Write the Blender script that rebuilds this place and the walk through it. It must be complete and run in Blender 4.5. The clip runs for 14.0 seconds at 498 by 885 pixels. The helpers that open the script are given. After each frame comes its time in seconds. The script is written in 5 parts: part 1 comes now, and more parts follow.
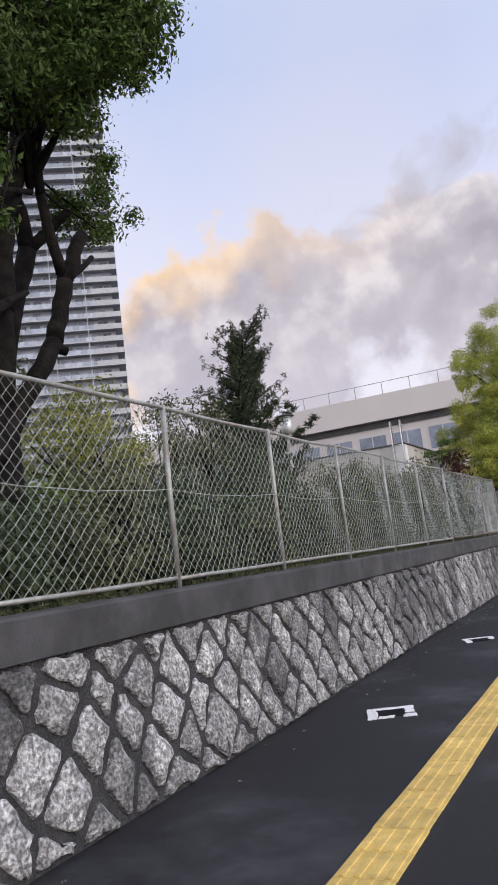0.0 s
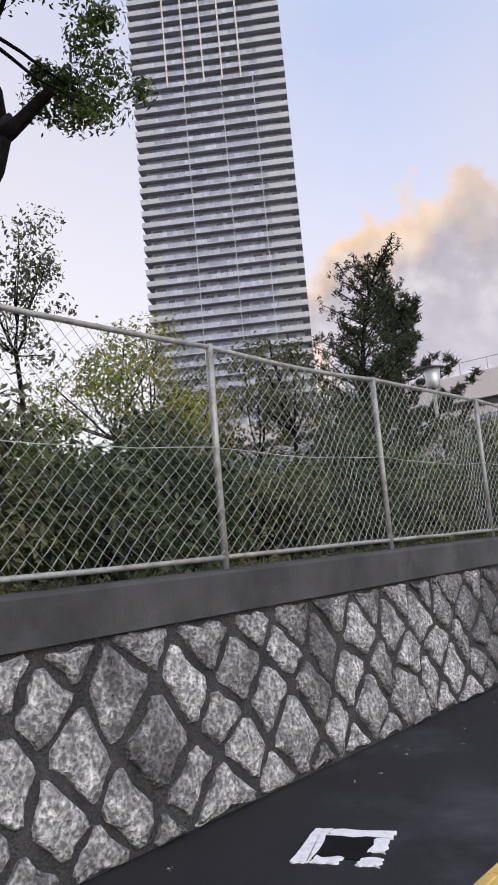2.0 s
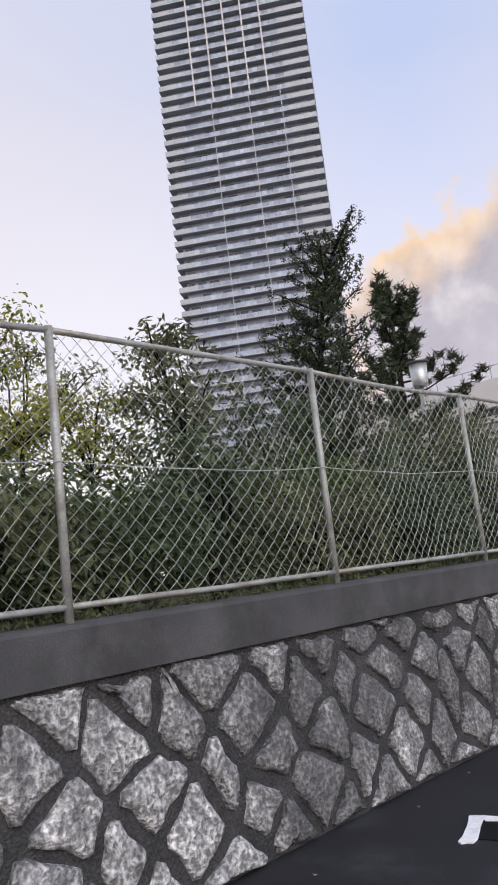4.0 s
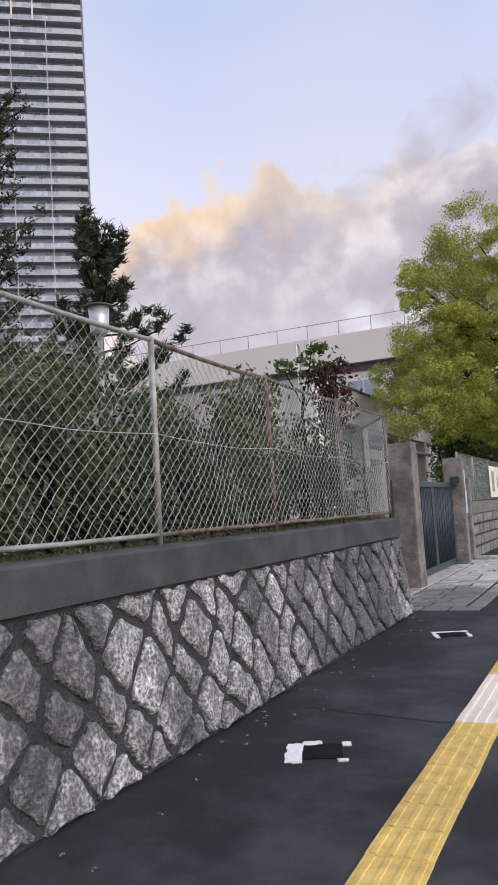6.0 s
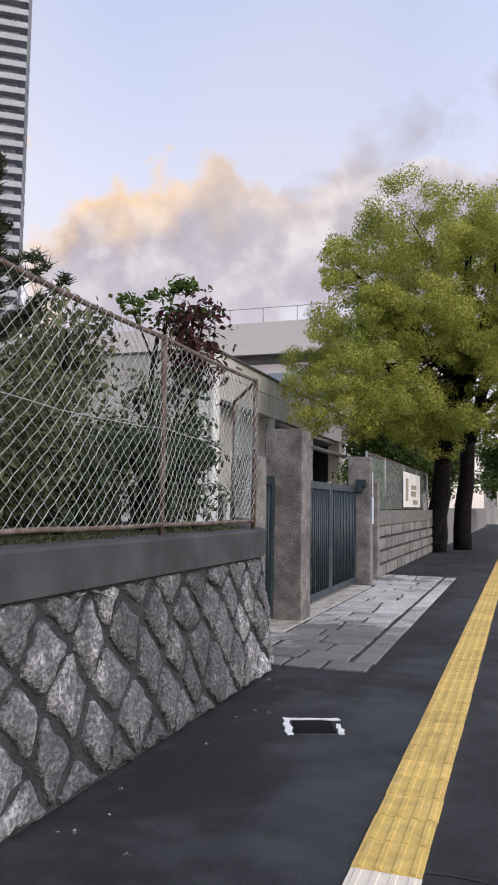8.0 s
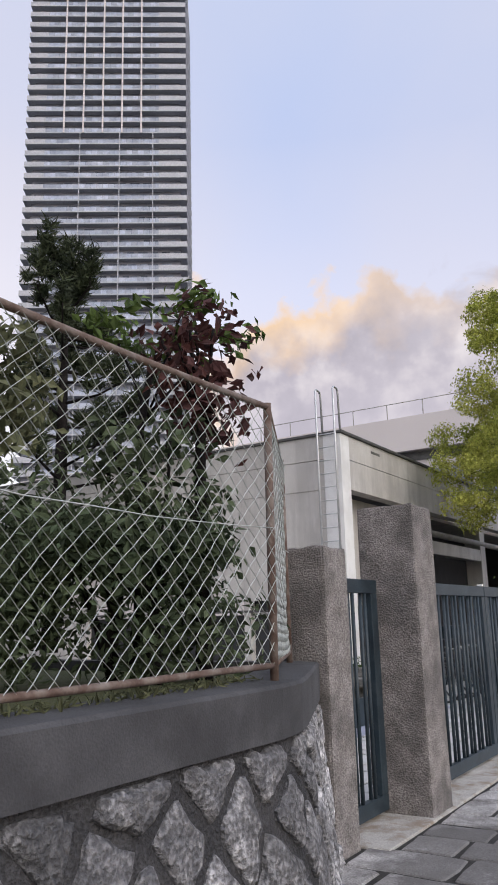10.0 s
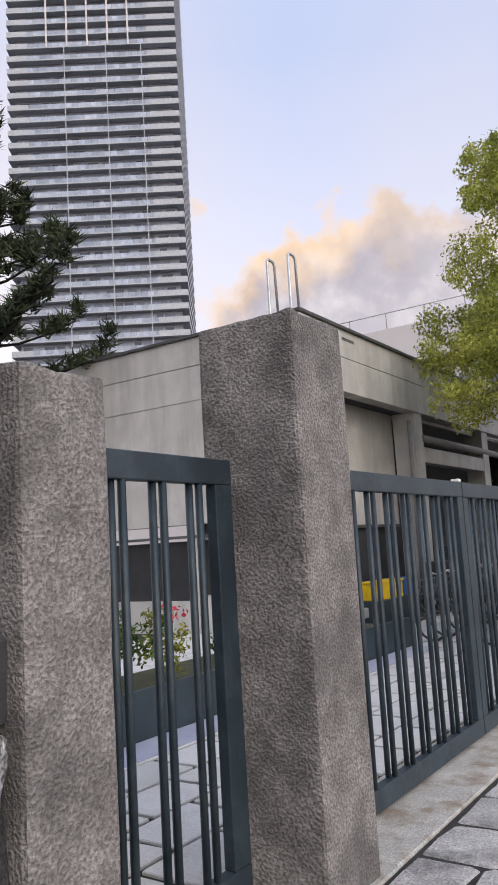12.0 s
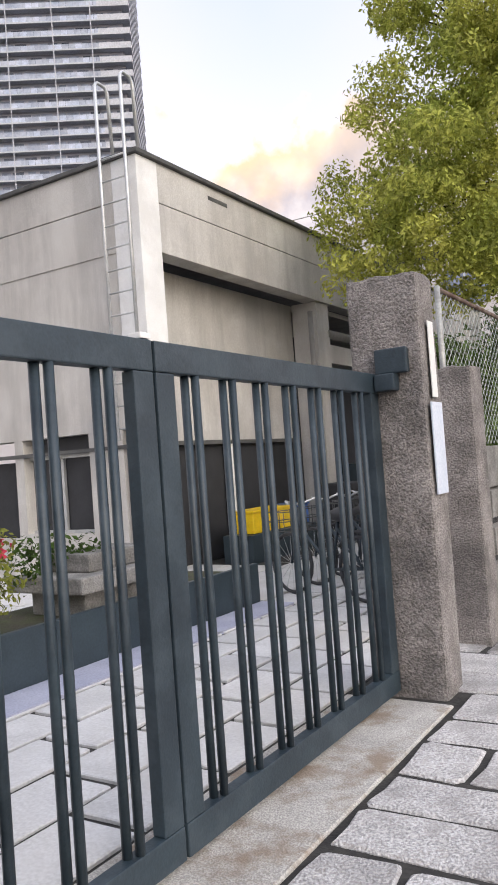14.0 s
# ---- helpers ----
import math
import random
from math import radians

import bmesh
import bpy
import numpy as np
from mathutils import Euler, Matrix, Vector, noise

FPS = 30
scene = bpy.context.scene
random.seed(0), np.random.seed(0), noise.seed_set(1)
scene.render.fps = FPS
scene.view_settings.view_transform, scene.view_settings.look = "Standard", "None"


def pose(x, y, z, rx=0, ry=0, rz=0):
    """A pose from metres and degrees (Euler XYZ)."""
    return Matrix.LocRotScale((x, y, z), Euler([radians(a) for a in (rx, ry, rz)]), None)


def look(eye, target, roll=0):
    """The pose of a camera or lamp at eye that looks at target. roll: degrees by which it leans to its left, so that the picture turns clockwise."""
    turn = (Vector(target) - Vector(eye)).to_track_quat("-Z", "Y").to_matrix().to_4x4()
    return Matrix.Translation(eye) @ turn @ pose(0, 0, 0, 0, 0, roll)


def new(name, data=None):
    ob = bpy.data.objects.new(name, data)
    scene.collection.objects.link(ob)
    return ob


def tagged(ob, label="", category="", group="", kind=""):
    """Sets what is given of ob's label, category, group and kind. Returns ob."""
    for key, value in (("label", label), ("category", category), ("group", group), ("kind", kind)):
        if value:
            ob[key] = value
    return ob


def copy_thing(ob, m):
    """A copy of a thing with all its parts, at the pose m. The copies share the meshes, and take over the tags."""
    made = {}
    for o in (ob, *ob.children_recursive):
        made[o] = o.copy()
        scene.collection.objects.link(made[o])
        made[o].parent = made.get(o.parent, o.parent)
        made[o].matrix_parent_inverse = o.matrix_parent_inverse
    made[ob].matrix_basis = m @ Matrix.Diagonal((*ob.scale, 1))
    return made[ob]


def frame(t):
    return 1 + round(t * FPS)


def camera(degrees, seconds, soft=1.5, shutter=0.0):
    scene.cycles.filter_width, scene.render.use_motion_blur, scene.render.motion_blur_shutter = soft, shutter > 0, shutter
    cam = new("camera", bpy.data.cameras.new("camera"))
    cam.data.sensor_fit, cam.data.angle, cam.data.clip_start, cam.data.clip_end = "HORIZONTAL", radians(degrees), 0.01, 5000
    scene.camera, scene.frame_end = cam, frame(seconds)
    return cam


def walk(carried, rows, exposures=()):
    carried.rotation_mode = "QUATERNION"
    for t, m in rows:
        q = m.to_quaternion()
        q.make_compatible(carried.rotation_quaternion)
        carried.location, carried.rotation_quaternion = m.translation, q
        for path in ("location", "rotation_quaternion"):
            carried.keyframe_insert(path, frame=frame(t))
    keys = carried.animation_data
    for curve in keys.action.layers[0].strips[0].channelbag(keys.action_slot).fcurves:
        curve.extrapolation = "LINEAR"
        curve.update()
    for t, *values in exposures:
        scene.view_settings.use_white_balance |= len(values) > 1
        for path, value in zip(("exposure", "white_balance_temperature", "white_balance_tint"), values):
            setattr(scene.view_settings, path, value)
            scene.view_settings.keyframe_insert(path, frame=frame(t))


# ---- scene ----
cam = camera(35.7, 14.0, soft=1.8)
PATH = [
    (0, (3.203, -13.143, 1.45), (2.349, -11.359, 1.747), -7.1),
    (0.5, (3.201, -12.234, 1.46), (2.062, -10.647, 1.89), -6.2),
    (1, (3.277, -11.356, 1.475), (2.096, -9.799, 1.902), -5.5),
    (1.5, (3.301, -10.434, 1.464), (2.055, -8.913, 1.829), -5.7),
    (2, (3.295, -9.57, 1.429), (2.015, -8.056, 1.694), -5.1),
    (2.2, (3.291, -9.252, 1.458), (2.001, -7.741, 1.687), -5.4),
    (4.5, (3.074, -5.125, 1.459), (1.703, -3.708, 1.791), -6.6),
    (5, (2.922, -4.301, 1.462), (1.761, -2.677, 1.582), -4.0),
    (5.5, (2.908, -3.418, 1.482), (1.889, -1.707, 1.658), -4.4),
    (6, (2.819, -2.519, 1.483), (1.978, -0.714, 1.665), -3.5),
    (6.5, (2.712, -1.542, 1.475), (2.022, 0.332, 1.581), -2.4),
    (7, (2.561, -0.656, 1.436), (1.915, 1.236, 1.504), -0.9),
    (7.2, (2.521, -0.328, 1.478), (1.9, 1.572, 1.55), 0.3),
    (9.3, (2.283, 3.287, 1.554), (1.461, 5.085, 1.857), -0.1),
    (9.5, (2.252, 3.648, 1.565), (1.388, 5.423, 1.887), -0.4),
    (10, (2.1, 4.544, 1.602), (1.048, 6.185, 2.048), -1.5),
    (10.5, (1.931, 5.414, 1.588), (0.758, 6.992, 1.955), -2.6),
    (11, (1.747, 6.31, 1.559), (0.575, 7.914, 1.794), -4.9),
    (11.5, (1.61, 7.267, 1.555), (0.379, 8.833, 1.733), -3.1),
    (12, (1.33, 8.049, 1.506), (0.228, 9.696, 1.776), -3.4),
    (12.5, (1.198, 8.865, 1.506), (0.257, 10.625, 1.63), -3.7),
    (13, (1.127, 9.801, 1.5), (0.26, 11.603, 1.496), -4.3),
    (13.5, (1.047, 10.746, 1.472), (0.156, 12.535, 1.542), -4.7),
    (14, (1.116, 11.668, 1.437), (0.06, 13.366, 1.492), -4.2),
]
EXPOSURES = [(0, 0.0, 6720, 8), (9.5, 0.0, 6720, 8), (11, -0.05, 6760, 9), (12, 0.08, 6800, 8), (12.5, 0.18, 6850, 8), (13, 0.26, 6900, 8), (13.5, 0.36, 6950, 8), (14, 0.45, 7050, 8)]
walk(cam, [(t, look(eye, target, roll)) for t, eye, target, roll in PATH], EXPOSURES)


# ---- world, sun, exposure ----
def build_world():
    w = bpy.data.worlds.new("sky")
    scene.world = w
    w.use_nodes = True
    nt = w.node_tree
    nt.nodes.clear()
    N = nt.nodes.new
    L = nt.links.new
    out = N("ShaderNodeOutputWorld")
    bg = N("ShaderNodeBackground")
    L(bg.outputs[0], out.inputs[0])
    tc = N("ShaderNodeTexCoord")
    sky = N("ShaderNodeTexSky")
    sky.sky_type = "NISHITA"
    sky.sun_disc = False
    sky.sun_elevation = radians(28)
    sky.sun_rotation = radians(113)
    sep = N("ShaderNodeSeparateXYZ")
    L(tc.outputs["Generated"], sep.inputs[0])

    def mth(op, a, b=None, c=None, clamp=False):
        n = N("ShaderNodeMath")
        n.operation = op
        n.use_clamp = clamp
        for i, v in enumerate((a, b, c)):
            if v is None:
                continue
            if isinstance(v, (int, float)):
                n.inputs[i].default_value = v
            else:
                L(v, n.inputs[i])
        return n.outputs[0]

    def ramp(fac, stops):
        n = N("ShaderNodeValToRGB")
        while len(n.color_ramp.elements) < len(stops):
            n.color_ramp.elements.new(0.5)
        for e, (p, c) in zip(n.color_ramp.elements, stops):
            e.position = p
            e.color = (*c, 1)
        L(fac, n.inputs[0])
        return n.outputs[0]

    def mix(fac, a, b, mode="MIX"):
        n = N("ShaderNodeMix")
        n.data_type = "RGBA"
        n.blend_type = mode
        if isinstance(fac, (int, float)):
            n.inputs[0].default_value = fac
        else:
            L(fac, n.inputs[0])
        for i, v in ((6, a), (7, b)):
            if isinstance(v, tuple):
                n.inputs[i].default_value = (*v, 1)
            else:
                L(v, n.inputs[i])
        return n.outputs[2]

    z = sep.outputs[2]
    grad = ramp(z, [(0.0, (0.74, 0.62, 0.66)), (0.22, (0.76, 0.68, 0.76)), (0.40, (0.66, 0.66, 0.84)),
                    (0.56, (0.49, 0.56, 0.83)), (1.0, (0.66, 0.70, 0.86))])
    # the sky pales towards the west, to the side of the garden
    west = mth("MULTIPLY", mth("MULTIPLY_ADD", sep.outputs[0], -3.0, -1.25, True), mth("SUBTRACT", 1.15, z, None, True))
    base = mix(west, grad, (0.84, 0.74, 0.74))
    base = mix(0.06, base, sky.outputs[0])
    # clouds: azimuth and elevation of the bank
    az = mth("ARCTAN2", mth("MULTIPLY", sep.outputs[0], -1.0), sep.outputs[1])
    el = mth("ARCSINE", z)
    noise1 = N("ShaderNodeTexNoise")
    noise1.inputs["Scale"].default_value = 9.0
    noise1.inputs["Detail"].default_value = 9.0
    noise1.inputs["Roughness"].default_value = 0.55
    L(tc.outputs["Generated"], noise1.inputs["Vector"])
    n1 = mth("SUBTRACT", noise1.outputs[0], 0.5)
    # upper edge of the bank
    mid = mth("MULTIPLY_ADD", az, -0.02, CLOUD_EL)
    dv = mth("SUBTRACT", el, mid)
    top = mth("MULTIPLY_ADD", dv, -22.0, 1.0)
    top = mth("ADD", top, mth("MULTIPLY", n1, 5.0))
    low = mth("ADD", mth("MULTIPLY_ADD", dv, 8.5, 1.9), mth("MULTIPLY", n1, 4.0))
    left = mth("ADD", mth("MULTIPLY_ADD", az, -14.0, CLOUD_LEFT * 14.0), mth("MULTIPLY", n1, 3.0))
    right = mth("ADD", mth("MULTIPLY_ADD", az, 7.0, 0.9), mth("MULTIPLY", n1, 6.0))
    m = mth("MINIMUM", mth("MINIMUM", top, low), mth("MINIMUM", left, right))
    mask = mth("MULTIPLY", m, 2.2, None, True)
    noise2 = N("ShaderNodeTexNoise")
    noise2.inputs["Scale"].default_value = 16.0
    noise2.inputs["Detail"].default_value = 5.0
    L(tc.outputs["Generated"], noise2.inputs["Vector"])
    body = ramp(noise2.outputs[0], [(0.34, (0.36, 0.33, 0.40)), (0.50, (0.50, 0.46, 0.54)), (0.66, (0.84, 0.78, 0.82))])
    # sunlit rim along the upper left
    rim = mth("MULTIPLY", mth("SUBTRACT", 1.0, mth("MULTIPLY", mth("MINIMUM", top, mth("MULTIPLY", left, 2.2)), 0.55, None, True)), mth("MULTIPLY_ADD", az, 3.0, -0.45, True))
    under = mth("MULTIPLY_ADD", dv, -7.0, -0.25, True)
    body = mix(mth("MULTIPLY", under, 0.7), body, (0.56, 0.53, 0.66))
    rim = mth("POWER", rim, 1.0)
    lit = mix(rim, body, (1.12, 0.76, 0.42))
    sky_col = mix(mth("MULTIPLY", mask, 0.9), base, lit)
    # thin grey wisps that trail up from the bank towards the street
    noise4 = N("ShaderNodeTexNoise")
    noise4.inputs["Scale"].default_value = 13.0
    noise4.inputs["Detail"].default_value = 6.0
    noise4.inputs["Distortion"].default_value = 0.8
    L(tc.outputs["Generated"], noise4.inputs["Vector"])
    line = mth("SUBTRACT", el, mth("MULTIPLY_ADD", az, -0.42, 0.50))
    wisp = mth("MULTIPLY_ADD", mth("ABSOLUTE", line), -16.0, 0.9)
    wisp = mth("ADD", wisp, mth("MULTIPLY", mth("SUBTRACT", noise4.outputs[0], 0.56), 5.0), None, True)
    wisp = mth("MULTIPLY", wisp, mth("MULTIPLY_ADD", az, -5.0, 2.1, True))
    sky_col = mix(mth("MULTIPLY", wisp, 0.7), sky_col, (0.47, 0.45, 0.55))
    # high thin veil
    noise3 = N("ShaderNodeTexNoise")
    noise3.inputs["Scale"].default_value = 2.2
    noise3.inputs["Detail"].default_value = 4.0
    L(tc.outputs["Generated"], noise3.inputs["Vector"])
    veil = mth("MULTIPLY", mth("MULTIPLY_ADD", noise3.outputs[0], 3.0, -1.2, True), 0.35)
    sky_col = mix(veil, sky_col, (0.80, 0.76, 0.84))
    # the open sky over the street is brighter than the dusk side
    boost = mth("ADD", 1.0, mth("MULTIPLY", mth("MULTIPLY_ADD", sep.outputs[0], 0.9, 0.1, True), SKY_EAST))
    sky_col = mix(1.0, sky_col, boost, "MULTIPLY")
    L(sky_col, bg.inputs[0])
    bg.inputs[1].default_value = SKY_STRENGTH


CLOUD_EL, CLOUD_LEFT, SKY_EAST, SKY_STRENGTH = 0.385, 0.625, 0.55, 1.0
build_world()
sun_data = bpy.data.lights.new("sun", "SUN")
sun_data.energy = 1.25
sun_data.angle = radians(40)
sun_data.color = (1.0, 0.93, 0.84)
sun = new("sun", sun_data)
sun.matrix_world = look((30, -13, 20), (0, 0, 0))

# ---- materials ----
MATS = {}


def mat(name, col, col2=None, scale=6.0, rough=0.8, bump=0.2, metal=0.0, fine=60.0, vary=0.0, stain=None, stain_scale=1.2, stain_amt=0.5, island=False, spec=0.5, trans=0.0, fine_amt=0.35, damp=None, damp_scale=0.4, damp_amt=0.6, speck=0.0, wet_shade_bands=(), stretch=1.0):
    """Two scales of variation, bump and an optional stain; vary shifts the value from object to object or island to island."""
    m = bpy.data.materials.new(name)
    MATS[name] = m
    m.use_nodes = True
    nt = m.node_tree
    N, L = nt.nodes.new, nt.links.new
    b = nt.nodes["Principled BSDF"]
    b.inputs["Roughness"].default_value = rough
    b.inputs["Metallic"].default_value = metal
    b.inputs["Specular IOR Level"].default_value = spec
    tc = N("ShaderNodeTexCoord")
    geo = N("ShaderNodeNewGeometry")
    n1 = N("ShaderNodeTexNoise")
    n1.inputs["Scale"].default_value = scale
    n1.inputs["Detail"].default_value = 5
    n2 = N("ShaderNodeTexNoise")
    n2.inputs["Scale"].default_value = fine
    n2.inputs["Detail"].default_value = 3
    for n in (n1, n2):
        L(geo.outputs["Position"], n.inputs["Vector"])
    grain = n2.outputs[0]
    if speck:
        gr = N("ShaderNodeMapRange")
        gr.inputs[1].default_value, gr.inputs[2].default_value = 0.5 - 0.25 / speck, 0.5 + 0.25 / speck
        L(grain, gr.inputs[0])
        grain = gr.outputs[0]
    r = N("ShaderNodeValToRGB")
    r.color_ramp.elements[0].position, r.color_ramp.elements[1].position = 0.35, 0.68
    r.color_ramp.elements[0].color = (*col, 1)
    r.color_ramp.elements[1].color = (*(col2 or tuple(min(1, c * 1.3) for c in col)), 1)
    L(n1.outputs[0], r.inputs[0])
    mx = N("ShaderNodeMix")
    mx.data_type, mx.blend_type = "RGBA", "OVERLAY"
    mx.inputs[0].default_value = fine_amt
    L(r.outputs[0], mx.inputs[6])
    L(grain, mx.inputs[7])
    last = mx.outputs[2]
    if stain:
        n3 = N("ShaderNodeTexNoise")
        n3.inputs["Scale"].default_value = stain_scale
        n3.inputs["Detail"].default_value = 6
        n3.inputs["Roughness"].default_value = 0.65
        L(geo.outputs["Position"], n3.inputs["Vector"])
        rr = N("ShaderNodeValToRGB")
        rr.color_ramp.elements[0].position, rr.color_ramp.elements[1].position = 0.48, 0.62
        L(n3.outputs[0], rr.inputs[0])
        ml = N("ShaderNodeMath")
        ml.operation = "MULTIPLY"
        ml.inputs[1].default_value = stain_amt
        L(rr.outputs[0], ml.inputs[0])
        ms = N("ShaderNodeMix")
        ms.data_type = "RGBA"
        L(ml.outputs[0], ms.inputs[0])
        L(last, ms.inputs[6])
        ms.inputs[7].default_value = (*stain, 1)
        last = ms.outputs[2]
    if damp:
        n4 = N("ShaderNodeTexNoise")
        n4.inputs["Scale"].default_value = damp_scale
        n4.inputs["Detail"].default_value = 7
        n4.inputs["Roughness"].default_value = 0.7
        mp = N("ShaderNodeMapping")
        mp.inputs["Scale"].default_value = (1.0, 1.0, stretch)
        L(geo.outputs["Position"], mp.inputs["Vector"])
        L(mp.outputs[0], n4.inputs["Vector"])
        wet = n4.outputs[0]
        # bands of seeping and standing water, with painted shade on the slabs: axis, centre, half width, amount
        sp = N("ShaderNodeSeparateXYZ")
        L(geo.outputs["Position"], sp.inputs[0])
        for axis, centre, half, amount in wet_shade_bands:
            df = N("ShaderNodeMath")
            df.operation = "SUBTRACT"
            L(sp.outputs[axis], df.inputs[0])
            df.inputs[1].default_value = centre
            ab = N("ShaderNodeMath")
            ab.operation = "ABSOLUTE"
            L(df.outputs[0], ab.inputs[0])
            sm = N("ShaderNodeMapRange")
            sm.interpolation_type = "SMOOTHSTEP"
            sm.inputs[1].default_value, sm.inputs[2].default_value = half * 0.3, half
            sm.inputs[3].default_value, sm.inputs[4].default_value = amount, 0.0
            L(ab.outputs[0], sm.inputs[0])
            su = N("ShaderNodeMath")
            su.operation = "ADD"
            L(wet, su.inputs[0])
            L(sm.outputs[0], su.inputs[1])
            wet = su.outputs[0]
        r4 = N("ShaderNodeMapRange")
        r4.inputs[1].default_value, r4.inputs[2].default_value, r4.inputs[4].default_value = 0.45, 0.58, damp_amt
        L(wet, r4.inputs[0])
        m4 = N("ShaderNodeMix")
        m4.data_type = "RGBA"
        L(r4.outputs[0], m4.inputs[0])
        L(last, m4.inputs[6])
        m4.inputs[7].default_value = (*damp, 1)
        last = m4.outputs[2]
    if vary:
        hs = N("ShaderNodeHueSaturation")
        mr = N("ShaderNodeMapRange")
        mr.inputs[3].default_value, mr.inputs[4].default_value = 1 - vary, 1 + vary
        if island:
            L(geo.outputs["Random Per Island"], mr.inputs[0])
        else:
            oi = N("ShaderNodeObjectInfo")
            L(oi.outputs["Random"], mr.inputs[0])
        L(mr.outputs[0], hs.inputs["Value"])
        L(last, hs.inputs["Color"])
        last = hs.outputs[0]
    L(last, b.inputs["Base Color"])
    if bump:
        bp = N("ShaderNodeBump")
        bp.inputs["Strength"].default_value = bump
        bp.inputs["Distance"].default_value = 0.02
        ad = N("ShaderNodeMath")
        ad.operation = "MULTIPLY_ADD"
        L(grain, ad.inputs[0])
        ad.inputs[1].default_value = 0.6
        L(n1.outputs[0], ad.inputs[2])
        L(ad.outputs[0], bp.inputs["Height"])
        L(bp.outputs[0], b.inputs["Normal"])
    if trans:
        tr = N("ShaderNodeBsdfTranslucent")
        L(last, tr.inputs[0])
        msd = N("ShaderNodeMixShader")
        msd.inputs[0].default_value = trans
        L(b.outputs[0], msd.inputs[1])
        L(tr.outputs[0], msd.inputs[2])
        L(msd.outputs[0], nt.nodes["Material Output"].inputs[0])
    return m


M_asphalt = mat("asphalt", (0.040, 0.042, 0.048), (0.060, 0.062, 0.069), 2.5, 0.72, 0.4, spec=0.3, fine=200, speck=1.5, stain=(0.028, 0.029, 0.034), stain_scale=0.5, stain_amt=0.7, damp=(0.013, 0.013, 0.016), damp_scale=0.55, damp_amt=0.85, wet_shade_bands=((1, -5.5, 8.0, 0.06), (0, 0.7, 0.9, 0.06)))
M_patch = mat("patch_asphalt", (0.010, 0.010, 0.011), (0.015, 0.015, 0.017), 6, 0.95, 0.3, fine=200, spec=0.1)
M_paint = mat("white_road_paint", (0.82, 0.82, 0.84), (0.88, 0.88, 0.89), 30, 0.7, 0.1, fine=200, stain=(0.45, 0.45, 0.47), stain_scale=22, stain_amt=0.35)
M_yellow = mat("yellow_tile", (0.62, 0.42, 0.11), (0.74, 0.52, 0.16), 8, 0.7, 0.25, fine=120, vary=0.12, stain=(0.34, 0.24, 0.10), stain_scale=9, stain_amt=0.35)
M_whitetile = mat("white_tile", (0.80, 0.70, 0.57), (0.86, 0.77, 0.65), 8, 0.7, 0.25, fine=120, vary=0.06, stain=(0.58, 0.50, 0.46), stain_scale=9, stain_amt=0.3)
M_stone = mat("granite_rubble", (0.29, 0.29, 0.30), (0.52, 0.51, 0.515), 11, 0.85, 1.0, fine=40, speck=1.8, vary=0.30, stain=(0.10, 0.098, 0.10), stain_scale=15, stain_amt=0.6, fine_amt=0.6, damp=(0.045, 0.045, 0.050), damp_scale=1.5, damp_amt=0.75, stretch=0.4, wet_shade_bands=((1, -2.4, 1.7, 0.04), (1, 5.7, 2.0, 0.09), (1, -12.0, 7.0, -0.05)))
M_mortar = mat("dark_mortar", (0.030, 0.030, 0.033), (0.060, 0.059, 0.062), 6, 0.95, 0.8, fine=70, speck=1.6)
M_coping = mat("weathered_coping", (0.046, 0.046, 0.050), (0.076, 0.076, 0.081), 3, 0.9, 0.35, fine=110, stain=(0.028, 0.028, 0.030), stain_scale=1.6, stain_amt=0.7)
M_soil = mat("soil", (0.05, 0.045, 0.03), (0.06, 0.075, 0.03), 5, 1.0, 0.8, fine=50)
M_moss = mat("mossy_soil", (0.055, 0.065, 0.025), (0.10, 0.10, 0.045), 12, 1.0, 0.9, fine=70)
M_galv = mat("galvanised_steel", (0.30, 0.31, 0.30), (0.42, 0.42, 0.40), 9, 0.55, 0.1, 0.4, stain=(0.17, 0.12, 0.09), stain_scale=3.5, stain_amt=0.55)
M_rusty = mat("rusty_steel", (0.10, 0.062, 0.048), (0.19, 0.14, 0.115), 10, 0.8, 0.3, 0.2, stain=(0.26, 0.24, 0.22), stain_scale=5, stain_amt=0.5)
M_wire = mat("chain_wire", (0.40, 0.43, 0.41), (0.55, 0.57, 0.55), 6, 0.5, 0.0, 0.3)
M_pillar = mat("pebbledash_granite", (0.185, 0.168, 0.158), (0.30, 0.275, 0.26), 6, 0.92, 0.75, fine=75, speck=1.5, stain=(0.085, 0.08, 0.077), stain_scale=2.0, stain_amt=0.6, fine_amt=0.38)
M_gate = mat("slate_blue_gate_paint", (0.013, 0.023, 0.032), (0.024, 0.040, 0.052), 4, 0.5, 0.12, 0.0, fine=90, stain=(0.055, 0.075, 0.09), stain_scale=6, stain_amt=0.35)
# the band at y 9.3 is damp plus shade painted into the slabs
M_slab = mat("granite_slab", (0.46, 0.445, 0.435), (0.58, 0.56, 0.55), 9, 0.85, 0.6, fine=85, speck=1.5, vary=0.20, stain=(0.24, 0.225, 0.215), stain_scale=4.5, stain_amt=0.5, fine_amt=0.35, damp=(0.085, 0.080, 0.076), damp_scale=0.9, damp_amt=0.75, wet_shade_bands=((1, 9.3, 2.2, 0.15), (1, 14.5, 4.0, -0.10)))
M_joint = mat("dark_joint", (0.022, 0.021, 0.020), (0.045, 0.042, 0.038), 8, 0.95, 0.4)
